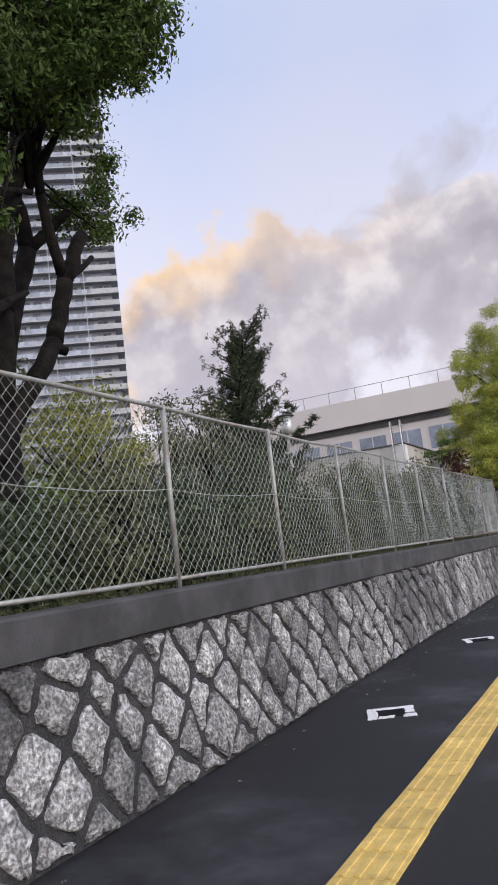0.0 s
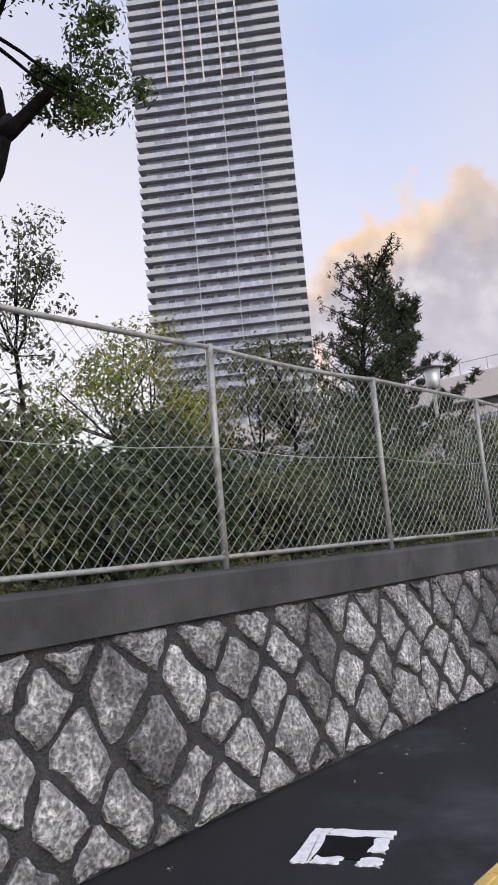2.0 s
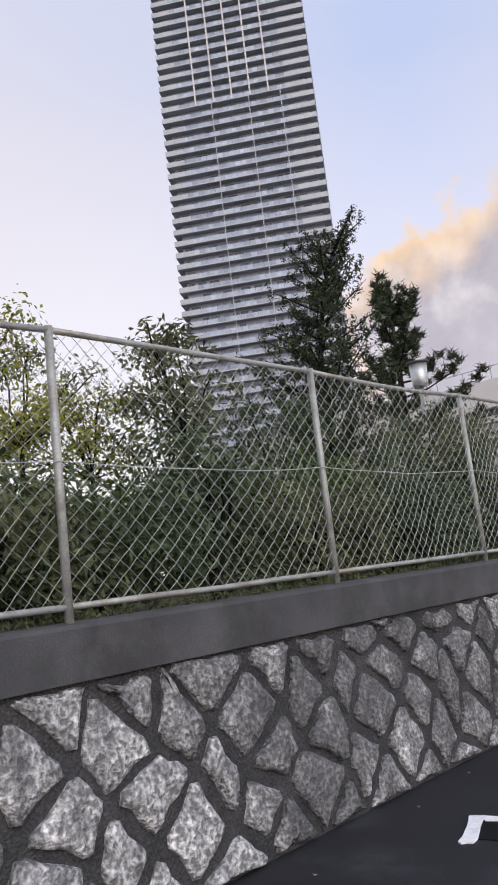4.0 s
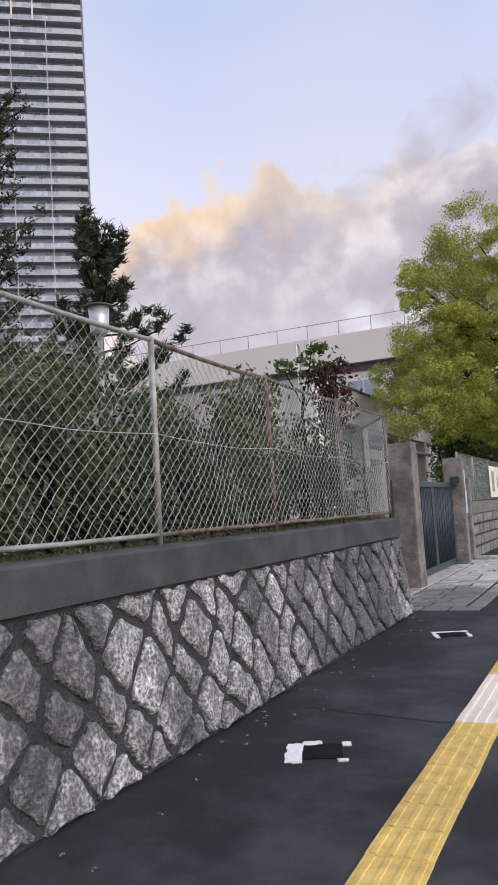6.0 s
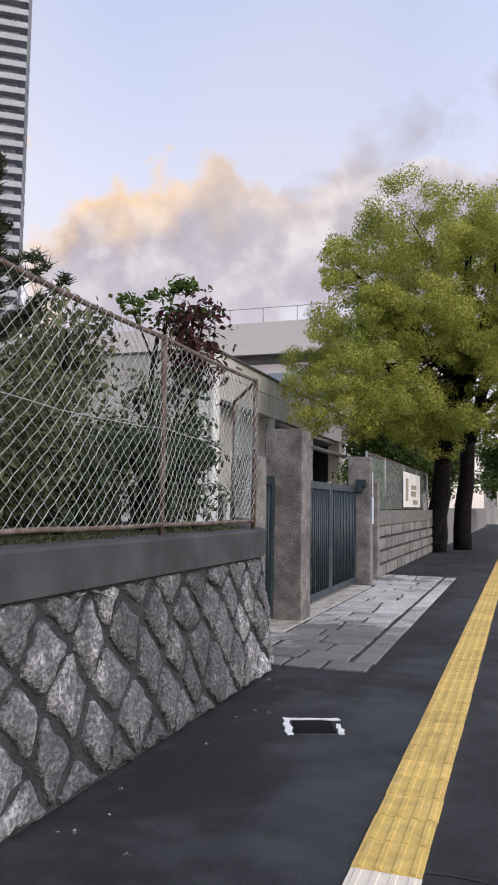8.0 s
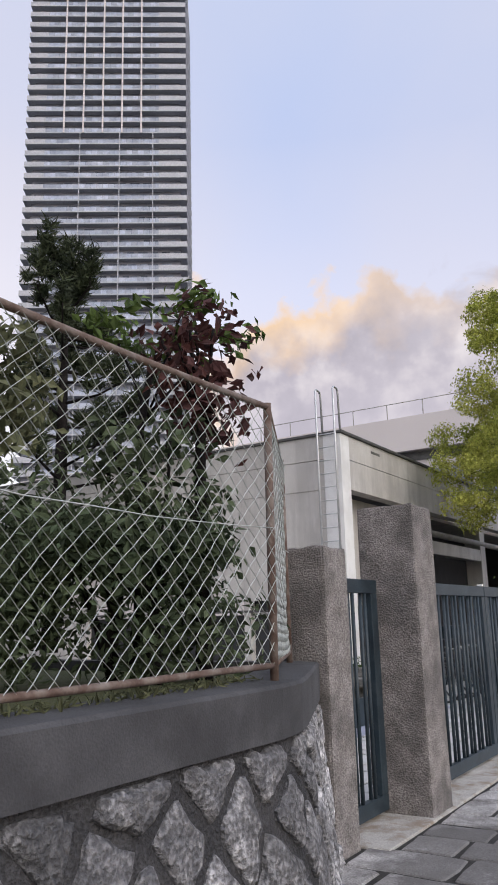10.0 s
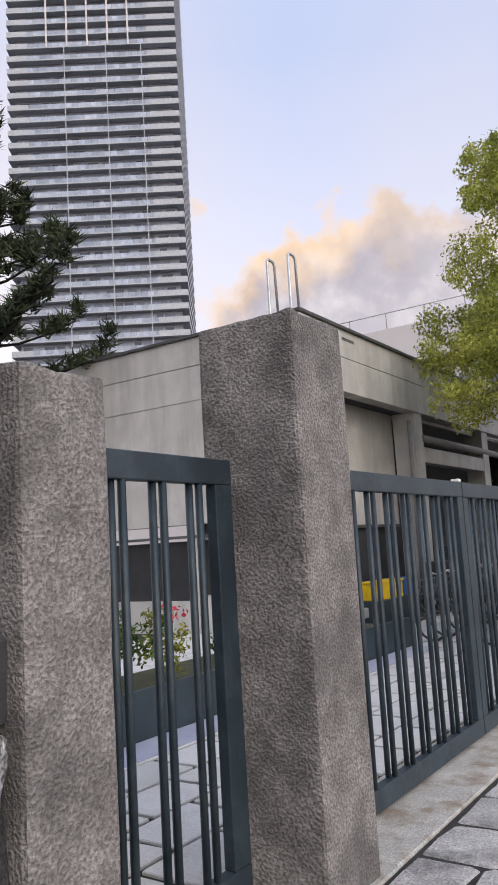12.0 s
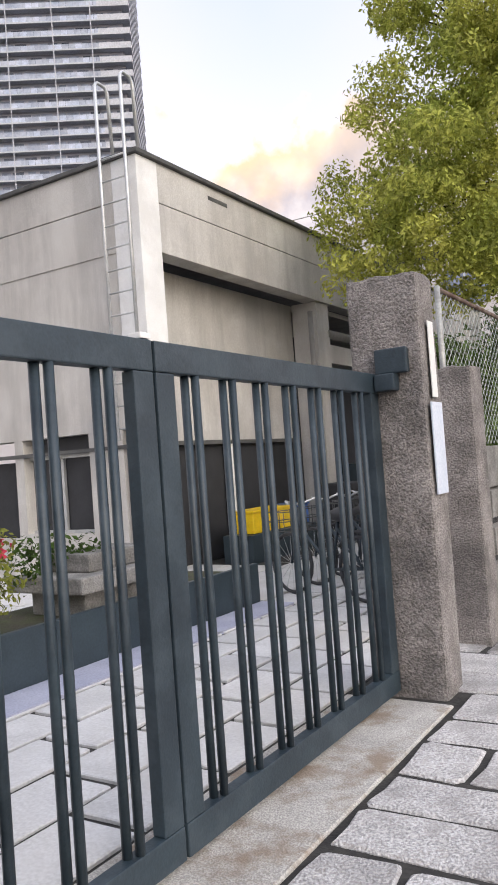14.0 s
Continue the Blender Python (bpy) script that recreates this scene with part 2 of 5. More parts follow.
M_thresh = mat("concrete_threshold", (0.42, 0.40, 0.37), (0.54, 0.52, 0.48), 4, 0.85, 0.5, fine=120, speck=2.0, fine_amt=0.25, stain=(0.26, 0.19, 0.13), stain_scale=3.5, stain_amt=0.8)
M_yard = mat("yard_slab", (0.55, 0.54, 0.53), (0.66, 0.65, 0.64), 4, 0.85, 0.2, vary=0.08, stain=(0.40, 0.39, 0.37), stain_scale=2, stain_amt=0.4)
M_conc = mat("painted_concrete", (0.49, 0.47, 0.44), (0.58, 0.565, 0.535), 1.3, 0.85, 0.12, fine=60, stain=(0.40, 0.38, 0.36), stain_scale=0.8, stain_amt=0.5, damp=(0.27, 0.255, 0.24), damp_scale=1.6, damp_amt=0.36, stretch=0.13)
M_white = mat("white_column_paint", (0.72, 0.72, 0.71), (0.80, 0.80, 0.79), 2, 0.75, 0.08, stain=(0.55, 0.54, 0.52), stain_scale=1.5, stain_amt=0.4)
M_flash = mat("dark_flashing_and_eave_shade", (0.06, 0.06, 0.06), (0.10, 0.10, 0.095), 4, 0.6, 0.1)
# near-black for windows, tyres and bin; also paints the shade inside the building
M_dark = mat("near_black_and_interior_shade", (0.022, 0.023, 0.026), (0.035, 0.036, 0.04), 3, 0.6, 0.0)
M_pipe = mat("grey_pipe", (0.22, 0.21, 0.20), None, 6, 0.6, 0.1)
M_alu = mat("aluminium", (0.50, 0.51, 0.51), (0.60, 0.61, 0.61), 6, 0.4, 0.0, 0.6)
M_tower = mat("tower_cladding", (0.42, 0.43, 0.46), (0.48, 0.49, 0.52), 0.2, 0.7, 0.0, fine=3)
M_tpanel = mat("tower_balcony_glass", (0.30, 0.34, 0.42), (0.44, 0.47, 0.54), 0.3, 0.35, 0.0, fine=2, vary=0.25, island=True)
# darker than the cladding: shade behind the balconies put into the colour
M_tdark = mat("tower_recess_shade", (0.24, 0.25, 0.29), (0.30, 0.31, 0.36), 0.2, 0.5, 0.0)
M_twin = mat("tower_window_glass", (0.13, 0.15, 0.19), (0.24, 0.27, 0.34), 0.3, 0.2, 0.0, fine=2, vary=0.6, island=True)
M_gym = mat("pale_gym_wall", (0.66, 0.61, 0.59), (0.70, 0.65, 0.63), 0.3, 0.85, 0.0)
M_bark = mat("dark_bark", (0.008, 0.007, 0.007), (0.022, 0.019, 0.018), 7, 0.95, 1.0, fine=40, spec=0.1)
M_leaf_d = mat("dark_broad_leaf", (0.048, 0.085, 0.020), (0.105, 0.150, 0.042), 1.0, 0.55, 0.0, vary=0.5, island=True, trans=0.25)
M_leaf_c = mat("camphor_leaf", (0.28, 0.325, 0.070), (0.50, 0.49, 0.12), 0.7, 0.5, 0.0, vary=0.4, island=True, trans=0.4)
M_leaf_y = mat("yellow_green_leaf", (0.20, 0.22, 0.045), (0.33, 0.32, 0.08), 1.0, 0.55, 0.0, vary=0.4, island=True, trans=0.35)
M_leaf_h = mat("hedge_leaf", (0.050, 0.072, 0.040), (0.105, 0.130, 0.072), 1.2, 0.55, 0.0, vary=0.6, island=True, trans=0.25)
M_leaf_g = mat("grey_green_leaf", (0.09, 0.10, 0.055), (0.16, 0.165, 0.09), 1.2, 0.6, 0.0, vary=0.5, island=True, trans=0.25)
M_needle = mat("pine_needle", (0.035, 0.046, 0.028), (0.065, 0.08, 0.042), 1.2, 0.6, 0.0, vary=0.5, island=True, trans=0.1)
M_leaf_r = mat("red_leaf", (0.050, 0.022, 0.022), (0.105, 0.045, 0.040), 2.0, 0.5, 0.0, vary=0.5, island=True, trans=0.25)
M_plantbox = mat("blue_grey_board", (0.024, 0.038, 0.048), (0.034, 0.052, 0.064), 4, 0.5, 0.05)
M_mat = mat("lilac_grey_concrete_strip", (0.36, 0.37, 0.47), (0.44, 0.45, 0.54), 3, 0.85, 0.1)
M_ybox = mat("yellow_plastic", (0.72, 0.48, 0.02), None, 6, 0.4, 0.0)
M_bluebox = mat("blue_plastic", (0.04, 0.10, 0.28), None, 6, 0.4, 0.0)
M_plate = mat("blank_name_plate", (0.52, 0.57, 0.66), (0.58, 0.63, 0.72), 4, 0.4, 0.02)
M_poster = mat("poster_white", (0.72, 0.71, 0.69), None, 4, 0.6, 0.0)
M_ink = mat("poster_ink", (0.30, 0.22, 0.16), (0.35, 0.33, 0.20), 9, 0.6, 0.0)
M_flower = mat("red_flower", (0.45, 0.03, 0.06), None, 9, 0.6, 0.0)
M_block = mat("granite_block", (0.15, 0.145, 0.135), (0.27, 0.26, 0.245), 6, 0.9, 0.8, fine=70, vary=0.22, fine_amt=0.7)

# foliage is matt
for key, m in MATS.items():
    if "leaf" in key or "needle" in key:
        m.node_tree.nodes["Principled BSDF"].inputs["Specular IOR Level"].default_value = 0.15


# ---- mesh helpers ----
def part(name, bm, material, parent=None, label=""):
    me = bpy.data.meshes.new(name)
    bm.to_mesh(me)
    bm.free()
    me.materials.append(material)
    ob = new(name, me)
    if parent is not None:
        ob.parent = parent
    return tagged(ob, label)


def pydata(name, verts, faces, material, parent=None, label=""):
    me = bpy.data.meshes.new(name)
    me.from_pydata(verts, [], faces)
    me.materials.append(material)
    ob = new(name, me)
    if parent is not None:
        ob.parent = parent
    return tagged(ob, label)


def empty(name, label, category, at=(0, 0, 0), group="", kind=""):
    ob = new(name)
    ob.location = at
    ob.empty_display_size = 0.1
    return tagged(ob, label, category, group, kind)


def box(bm, x0, x1, y0, y1, z0, z1, bevel=0.0):
    r = bmesh.ops.create_cube(bm, size=1.0, matrix=Matrix.LocRotScale(((x0 + x1) / 2, (y0 + y1) / 2, (z0 + z1) / 2), None, (abs(x1 - x0), abs(y1 - y0), abs(z1 - z0))))
    if bevel:
        es = list({e for v in r["verts"] for e in v.link_edges})
        bmesh.ops.bevel(bm, geom=es, offset=bevel, segments=2, affect="EDGES", profile=0.6)
    return r["verts"]


def boxm(x0, x1, y0, y1, z0, z1, bevel=0.0):
    bm = bmesh.new()
    box(bm, x0, x1, y0, y1, z0, z1, bevel)
    return bm


def tube(bm, pts, radii, sides=8, caps=True):
    """A tapered tube along points."""
    rings = []
    n = len(pts)
    for i, p in enumerate(pts):
        p = Vector(p)
        d = (Vector(pts[min(i + 1, n - 1)]) - Vector(pts[max(i - 1, 0)])).normalized()
        a = d.orthogonal().normalized() if not rings else None
        if rings:
            a = (last_a - d * last_a.dot(d)).normalized()
        last_a = a
        b = d.cross(a)
        r = radii[i] if isinstance(radii, (list, tuple)) else radii
        rings.append([bm.verts.new(p + (a * math.cos(t) + b * math.sin(t)) * r) for t in (2 * math.pi * k / sides for k in range(sides))])
    for r0, r1 in zip(rings, rings[1:]):
        for k in range(sides):
            f = bm.faces.new((r0[k], r0[(k + 1) % sides], r1[(k + 1) % sides], r1[k]))
            f.smooth = True
    if caps:
        bm.faces.new(rings[0][::-1])
        bm.faces.new(rings[-1])


def tubem(pts, radii, sides=8):
    bm = bmesh.new()
    tube(bm, pts, radii, sides)
    return bm


def leaf_mesh(name, clumps, per, size, material, parent, seed, aspect=0.45, droop=0.0, shell=0.6, label=""):
    """Many small folded leaves round the given clumps (centre, radii)."""
    rng = np.random.default_rng(seed)
    P, S, O = [], [], []
    for c, r in clumps:
        r = np.array(r if isinstance(r, (tuple, list)) else (r, r, r), float)
        n = max(8, int(per * (r[0] * r[1] * r[2]) ** (2 / 3)))
        d = rng.normal(size=(n, 3))
        d /= np.linalg.norm(d, axis=1)[:, None]
        rad = shell + (1 - shell) * rng.random(n) ** 0.5
        rad *= 1 + 0.16 * rng.normal(size=n)
        P.append(np.array(c) + d * rad[:, None] * r)
        S.append(np.full(n, size) * rng.uniform(0.6, 1.35, n))
        O.append(d)
    P, S, O = np.concatenate(P), np.concatenate(S), np.concatenate(O)
    n = len(P)
    # blades lie roughly along the clump's surface and hang a little
    c = O + rng.normal(size=(n, 3)) * 0.55 + np.array([0, 0, 0.25])
    c /= np.linalg.norm(c, axis=1)[:, None]
    a = np.cross(c, rng.normal(size=(n, 3)))
    a[:, 2] -= droop * 0.5
    a /= np.linalg.norm(a, axis=1)[:, None]
    b = np.cross(c, a)
    b /= np.linalg.norm(b, axis=1)[:, None]
    s = S[:, None]
    v = np.stack([P - a * s * 0.5, P + b * s * aspect * 0.5 + c * s * 0.08, P + a * s * 0.5, P - b * s * aspect * 0.5 + c * s * 0.08], 1).reshape(-1, 3)
    i = np.arange(n)[:, None] * 4
    f = i + np.array([[0, 1, 2, 3]])
    return pydata(name, v.tolist(), f.tolist(), material, parent, label)


def needle_mesh(name, tufts, per, length, material, parent, seed):
    """Needles that stand out from twigs: tufts are (centre, radius)."""
    rng = np.random.default_rng(seed)
    c = np.repeat(np.array([t[0] for t in tufts], float), per, 0)
    r = np.repeat(np.array([t[1] for t in tufts], float), per)[:, None]
    n = len(c)
    d = rng.normal(size=(n, 3))
    d[:, 2] = np.abs(d[:, 2]) * 0.8 + 0.1
    d /= np.linalg.norm(d, axis=1)[:, None]
    p = c + rng.normal(size=(n, 3)) * r * 0.45
    w = np.cross(d, rng.normal(size=(n, 3)))
    w /= np.linalg.norm(w, axis=1)[:, None]
    w *= length * 0.09
    q = p + d * length * rng.uniform(0.6, 1.2, (n, 1))
    v = np.stack([p - w, p + w, q], 1).reshape(-1, 3)
    f = np.arange(n)[:, None] * 3 + np.array([[0, 1, 2]])
    return pydata(name, v.tolist(), f.tolist(), material, parent)


def blob(rng, c, r, n, size, squash=0.8):
    """n clumps scattered in an ellipsoid c, r with an uneven outline."""
    out = []
    while len(out) < n:
        d = np.array([rng.gauss(0, 1) for _ in range(3)])
        d /= np.linalg.norm(d)
        k = rng.uniform(0.45, 1.0)
        s = size * rng.uniform(0.6, 1.3)
        out.append((tuple(np.array(c) + d * k * np.array(r)), (s, s, s * squash)))
    return out


def limb(rng, a, b, r0, r1, steps=5, wob=0.12):
    a, b = Vector(a), Vector(b)
    ln = (b - a).length
    pts = [a.lerp(b, i / steps) + (Vector((rng.uniform(-1, 1), rng.uniform(-1, 1), rng.uniform(-0.5, 0.5))) * wob * ln / steps * (0 < i < steps)) for i in range(steps + 1)]
    return pts, [r0 + (r1 - r0) * i / steps for i in range(steps + 1)]


# ---- ground ----
bm = boxm(-2500, 2500, -2500, 2500, -0.6, 0.0)
tagged(part("ground", bm, M_asphalt), "dark grey worn asphalt pavement", "pavement", kind="structure")

# garden terrace behind the retaining wall
bm = bmesh.new()
prof = [(-0.22, -24), (-0.22, 8.0), (-0.86, 9.42), (-45, 9.42), (-45, -24)]
lo = [bm.verts.new((x, y, 0.004)) for x, y in prof]
hi = [bm.verts.new((x, y, 1.22)) for x, y in prof]
bm.faces.new(hi[::-1])
for i in range(5):
    bm.faces.new((lo[i], lo[(i + 1) % 5], hi[(i + 1) % 5], hi[i]))
bmesh.ops.recalc_face_normals(bm, faces=bm.faces[:])
tagged(part("garden_terrace", bm, M_moss), "raised mossy garden soil behind the wall", "ground", kind="structure")

# ---- retaining wall: mortar core, coping, stones ----
WALL_PATH = [(0.0, -20.0), (0.0, 7.85), (-0.04, 8.08), (-0.13, 8.30), (-0.72, 9.55)]


def offset_path(path, d):
    out = []
    for i, p in enumerate(path):
        a = Vector(path[max(i - 1, 0)])
        b = Vector(path[min(i + 1, len(path) - 1)])
        t = (b - a).normalized()
        nrm = Vector((t.y, -t.x))
        out.append(Vector(p) + nrm * d)
    return out


def sweep(profile, path=WALL_PATH):
    """A profile of (out, z) swept along the wall's line."""
    bm = bmesh.new()
    rings = []
    cols = [offset_path(path, d) for d, z in profile]
    for i in range(len(path)):
        rings.append([bm.verts.new((cols[k][i].x, cols[k][i].y, profile[k][1])) for k in range(len(profile))])
    n = len(profile)
    for a, b in zip(rings, rings[1:]):
        for k in range(n):
            bm.faces.new((a[k], a[(k + 1) % n], b[(k + 1) % n], b[k]))
    bm.faces.new(rings[0])
    bm.faces.new(rings[-1][::-1])
    bmesh.ops.recalc_face_normals(bm, faces=bm.faces[:])
    return bm


wall = tagged(part("retaining_wall", sweep([(0.205, -0.05), (0.085, 1.055), (-0.2, 1.055), (-0.2, -0.05)]), M_mortar),
              "battered retaining wall of grey diamond-set rubble stones", "wall", kind="structure")
part("coping", sweep([(0.13, 1.05), (0.135, 1.28), (0.12, 1.297), (-0.06, 1.305), (-0.215, 1.30), (-0.215, 1.05)]), M_coping, wall, "dark weathered concrete coping")


def wall_point(s, v, out):
    """s along the wall's line from its start, v up the face (0 to 1), out from the mortar face."""
    acc = 0.0
    for i, (a, b) in enumerate(zip(WALL_PATH, WALL_PATH[1:])):
        a, b = Vector(a), Vector(b)
        ln = (b - a).length
        if s <= acc + ln or i == len(WALL_PATH) - 2:
            t = (b - a).normalized()
            nrm = Vector((t.y, -t.x))
            d = 0.205 - 0.12 * v + out
            p = a + t * (s - acc) + nrm * d
            return (p.x, p.y, 1.055 * v)
        acc += ln


def clip_v(poly, lo, hi):
    for lim, sign in ((lo, 1), (hi, -1)):
        out = []
        for p, q in zip(poly, poly[1:] + poly[:1]):
            ip, iq = (p[1] - lim) * sign >= 0, (q[1] - lim) * sign >= 0
            if ip:
                out.append(p)
            if ip != iq:
                k = (lim - p[1]) / (q[1] - p[1])
                out.append((p[0] + (q[0] - p[0]) * k, lim))
        poly = out
        if len(poly) < 3:
            return []
    return poly


def wall_stones():
    rng = random.Random(5)
    A, B = 0.44, 0.50
    length = sum((Vector(b) - Vector(a)).length for a, b in zip(WALL_PATH, WALL_PATH[1:]))
    node = {}

    def nd(i, j):
        if (i, j) not in node:
            node[i, j] = (i * A / 2 + rng.uniform(-0.075, 0.075), j * B / 2 + rng.uniform(-0.07, 0.07))
        return node[i, j]

    for i in range(14, int(length / A * 2) + 1):
        for j in range(-1, 6):
            if (i + j) % 2:
                continue
            poly = [nd(i, j - 1), nd(i + 1, j), nd(i, j + 1), nd(i - 1, j)]
            poly = clip_v(poly, 0.0, 1.045)
            if len(poly) < 3:
                continue
            ring = []
            for p, q in zip(poly, poly[1:] + poly[:1]):
                for k in (0.12, 0.38, 0.62, 0.88):
                    ring.append((p[0] + (q[0] - p[0]) * k + rng.uniform(-0.012, 0.012), p[1] + (q[1] - p[1]) * k + rng.uniform(-0.012, 0.012)))
            c = (sum(p[0] for p in ring) / len(ring), sum(p[1] for p in ring) / len(ring))
            if c[0] > length - 0.12:
                continue
            area = abs(sum(p[0] * q[1] - p[1] * q[0] for p, q in zip(ring, ring[1:] + ring[:1]))) / 2
            if area < 0.012:
                continue
            rad = math.sqrt(area / 2)
            gap = rng.uniform(0.014, 0.036)
            proud = rng.uniform(0.018, 0.046)
            verts, faces = [], []
            n = len(ring)
            for shrink, out in ((gap, -0.02), (gap + 0.003, proud * 0.45), (gap + 0.02, proud * 0.9)):
                for p in ring:
                    d = math.hypot(p[0] - c[0], p[1] - c[1])
                    k = max(0.3, 1 - shrink * 1.25 / max(d, 0.02))
                    s, v = c[0] + (p[0] - c[0]) * k, c[1] + (p[1] - c[1]) * k
                    verts.append(wall_point(min(s, length), min(max(v / 1.055, 0.0), 0.99), out + (rng.uniform(-0.007, 0.007) if out > 0 else 0)))
            for p in ring:
                s, v = c[0] + (p[0] - c[0]) * 0.45, c[1] + (p[1] - c[1]) * 0.45
                verts.append(wall_point(s, v / 1.055, proud + rng.uniform(-0.008, 0.012)))
            verts.append(wall_point(c[0], c[1] / 1.055, proud + rng.uniform(-0.004, 0.012)))
            for lv in range(3):
                for k in range(n):
                    a, b = lv * n + k, lv * n + (k + 1) % n
                    faces.append((a, b, b + n, a + n))
            for k in range(n):
                faces.append((3 * n + k, 3 * n + (k + 1) % n, 4 * n))
            ob = pydata("stone", verts, faces, M_stone, wall)
            for f in ob.data.polygons:
                f.use_smooth = f.index >= n


# side wall of the terrace towards the yard
tagged(part("terrace_side_wall", boxm(-45, -0.9, 9.43, 9.60, 0, 1.30), M_coping), "plain concrete side wall of the raised garden", "wall", kind="structure")

# ---- chain-link fence ----
fence = empty("chain_link_fence", "galvanised chain-link fence on the coping, rusting at its far end", "fence", (0, 0, 1.30))
POST_Y = [-18 + 2 * i for i in range(14)]


def fence_build():
    rng = random.Random(3)
    inv = Matrix.Translation((0, 0, -1.30))

    def put(name, bm, m, label=""):
        bm.transform(inv)
        return part(name, bm, m, fence, label)

    ends = [(0.0, y) for y in POST_Y] + [(-0.70, 9.36)]
    tops = []
    for k, (x, y) in enumerate(ends):
        rust = y >= 3.9
        lean = rng.uniform(-0.02, 0.02)
        top = (x + lean, y + rng.uniform(-0.015, 0.015), 2.74)
        tops.append(top)
        bm = tubem([(x, y, 1.24), (x + lean * 0.5, y, 2.0), top], 0.0225, 10)
        put("post", bm, M_rusty if rust else M_galv, "rust-streaked steel post" if rust else "")
        if k:
            (x0, y0, z0), (x1, y1, z1) = tops[k - 1], top
            sag = rng.uniform(0.0, 0.04)
            pts = [(x0 + (x1 - x0) * i / 6, y0 + (y1 - y0) * i / 6, 2.72 - sag * math.sin(math.pi * i / 6)) for i in range(7)]
            put("top_rail", tubem(pts, 0.018, 8), M_rusty if rust else M_galv)
            pts = [(ends[k - 1][0] + (x - ends[k - 1][0]) * i / 4, ends[k - 1][1] + (y - ends[k - 1][1]) * i / 4, 1.375 + rng.uniform(-0.004, 0.004)) for i in range(5)]
            put("bottom_rail", tubem(pts, 0.016, 8), M_rusty if y > 3 else M_galv)
            span = math.hypot(x - ends[k - 1][0], y - ends[k - 1][1])
            # mid wire
            pts = [(ends[k - 1][0] + (x - ends[k - 1][0]) * i / 6 + 0.022, ends[k - 1][1] + (y - ends[k - 1][1]) * i / 6, 2.06 - 0.03 * math.sin(math.pi * i / 6) + rng.uniform(-0.006, 0.006)) for i in range(7)]
            put("tension_wire", tubem(pts, 0.0028, 5), M_wire)
            # woven mesh: zigzag wires
            verts, faces = [], []
            step = 0.05
            cnt = int(span / step)
            ph = rng.uniform(0, 6)
            rows = 29
            hz = 1.34 / (rows - 1)
            for wv in range(cnt + 1):
                base = len(verts)
                for r in range(rows):
                    u = (wv + (1.0 if (r + wv) % 2 else 0.0)) * span / (cnt + 1.0)
                    zz = 1.375 + hz * r
                    hgt = r / (rows - 1)
                    bulge = 0.030 * math.sin(u * 2.1 + ph) * math.sin(math.pi * hgt) + 0.02 * math.sin(u * 5 + ph * 2 + 4 * hgt) * math.sin(math.pi * hgt)
                    u += 0.02 * math.sin(3.0 * hgt + ph + u * 2.0)
                    u = min(max(u, 0.0), span)
                    zz += 0.014 * math.sin(u * 3.3 + ph) * (1 - hgt)
                    t = u / span
                    px = ends[k - 1][0] + (x - ends[k - 1][0]) * t + 0.012 + bulge + (0.003 if r % 2 else -0.003)
                    py = ends[k - 1][1] + (y - ends[k - 1][1]) * t
                    w = 0.0019
                    verts += [(px + w, py, zz - 1.30), (px - w, py + w, zz - 1.30), (px - w, py - w, zz - 1.30)]
                for r in range(rows - 1):
                    for q in range(3):
                        a, b = base + r * 3 + q, base + r * 3 + (q + 1) % 3
                        faces.append((a, b, b + 3, a + 3))
            pydata("wire_mesh", verts, faces, M_wire, fence)


fence_build()


# ---- gate pillars ----
def pillar(x0, x1, y0, y1, h, label, seed, chip=0.02):
    rng = random.Random(seed)
    bm = boxm(x0, x1, y0, y1, -0.02, h, 0.022)
    bmesh.ops.subdivide_edges(bm, edges=[e for e in bm.edges if e.calc_length() > 0.2], cuts=6, use_grid_fill=True)
    for v in bm.verts:
        n = noise.noise(v.co * 6.0) * 0.008 + noise.noise(v.co * 21.0) * 0.004
        v.co += Vector(((v.co.x - (x0 + x1) / 2), (v.co.y - (y0 + y1) / 2), 0)).normalized() * n
        if v.co.z > h - 0.03:
            v.co.z += noise.noise(v.co * 9.0) * chip - 0.01
    return tagged(part("gate_pillar", bm, M_pillar), label, "gate pillar", "gate pillars")


pillar(-0.83, -0.50, 9.56, 9.93, 2.12, "short weathered pebbled granite gate pillar beside the wall", 1)
pillar(-0.86, -0.335, 10.93, 11.40, 2.56, "tall rough granite gate pillar with a dark stained top", 2)
p3 = pillar(-0.80, -0.36, 15.98, 16.28, 2.50, "rough granite gate pillar carrying a plate and a latch", 3)
pillar(-0.70, -0.44, 17.25, 17.55, 2.05, "low slim granite pillar beside the block wall", 4)
part("name_plate", boxm(-0.345, -0.335, 16.03, 16.22, 1.18, 1.72, 0.003), M_plate, p3, "blank pale blue name plate")
part("strip_plate", boxm(-0.345, -0.338, 16.08, 16.17, 1.75, 2.2, 0.002), M_white, p3)


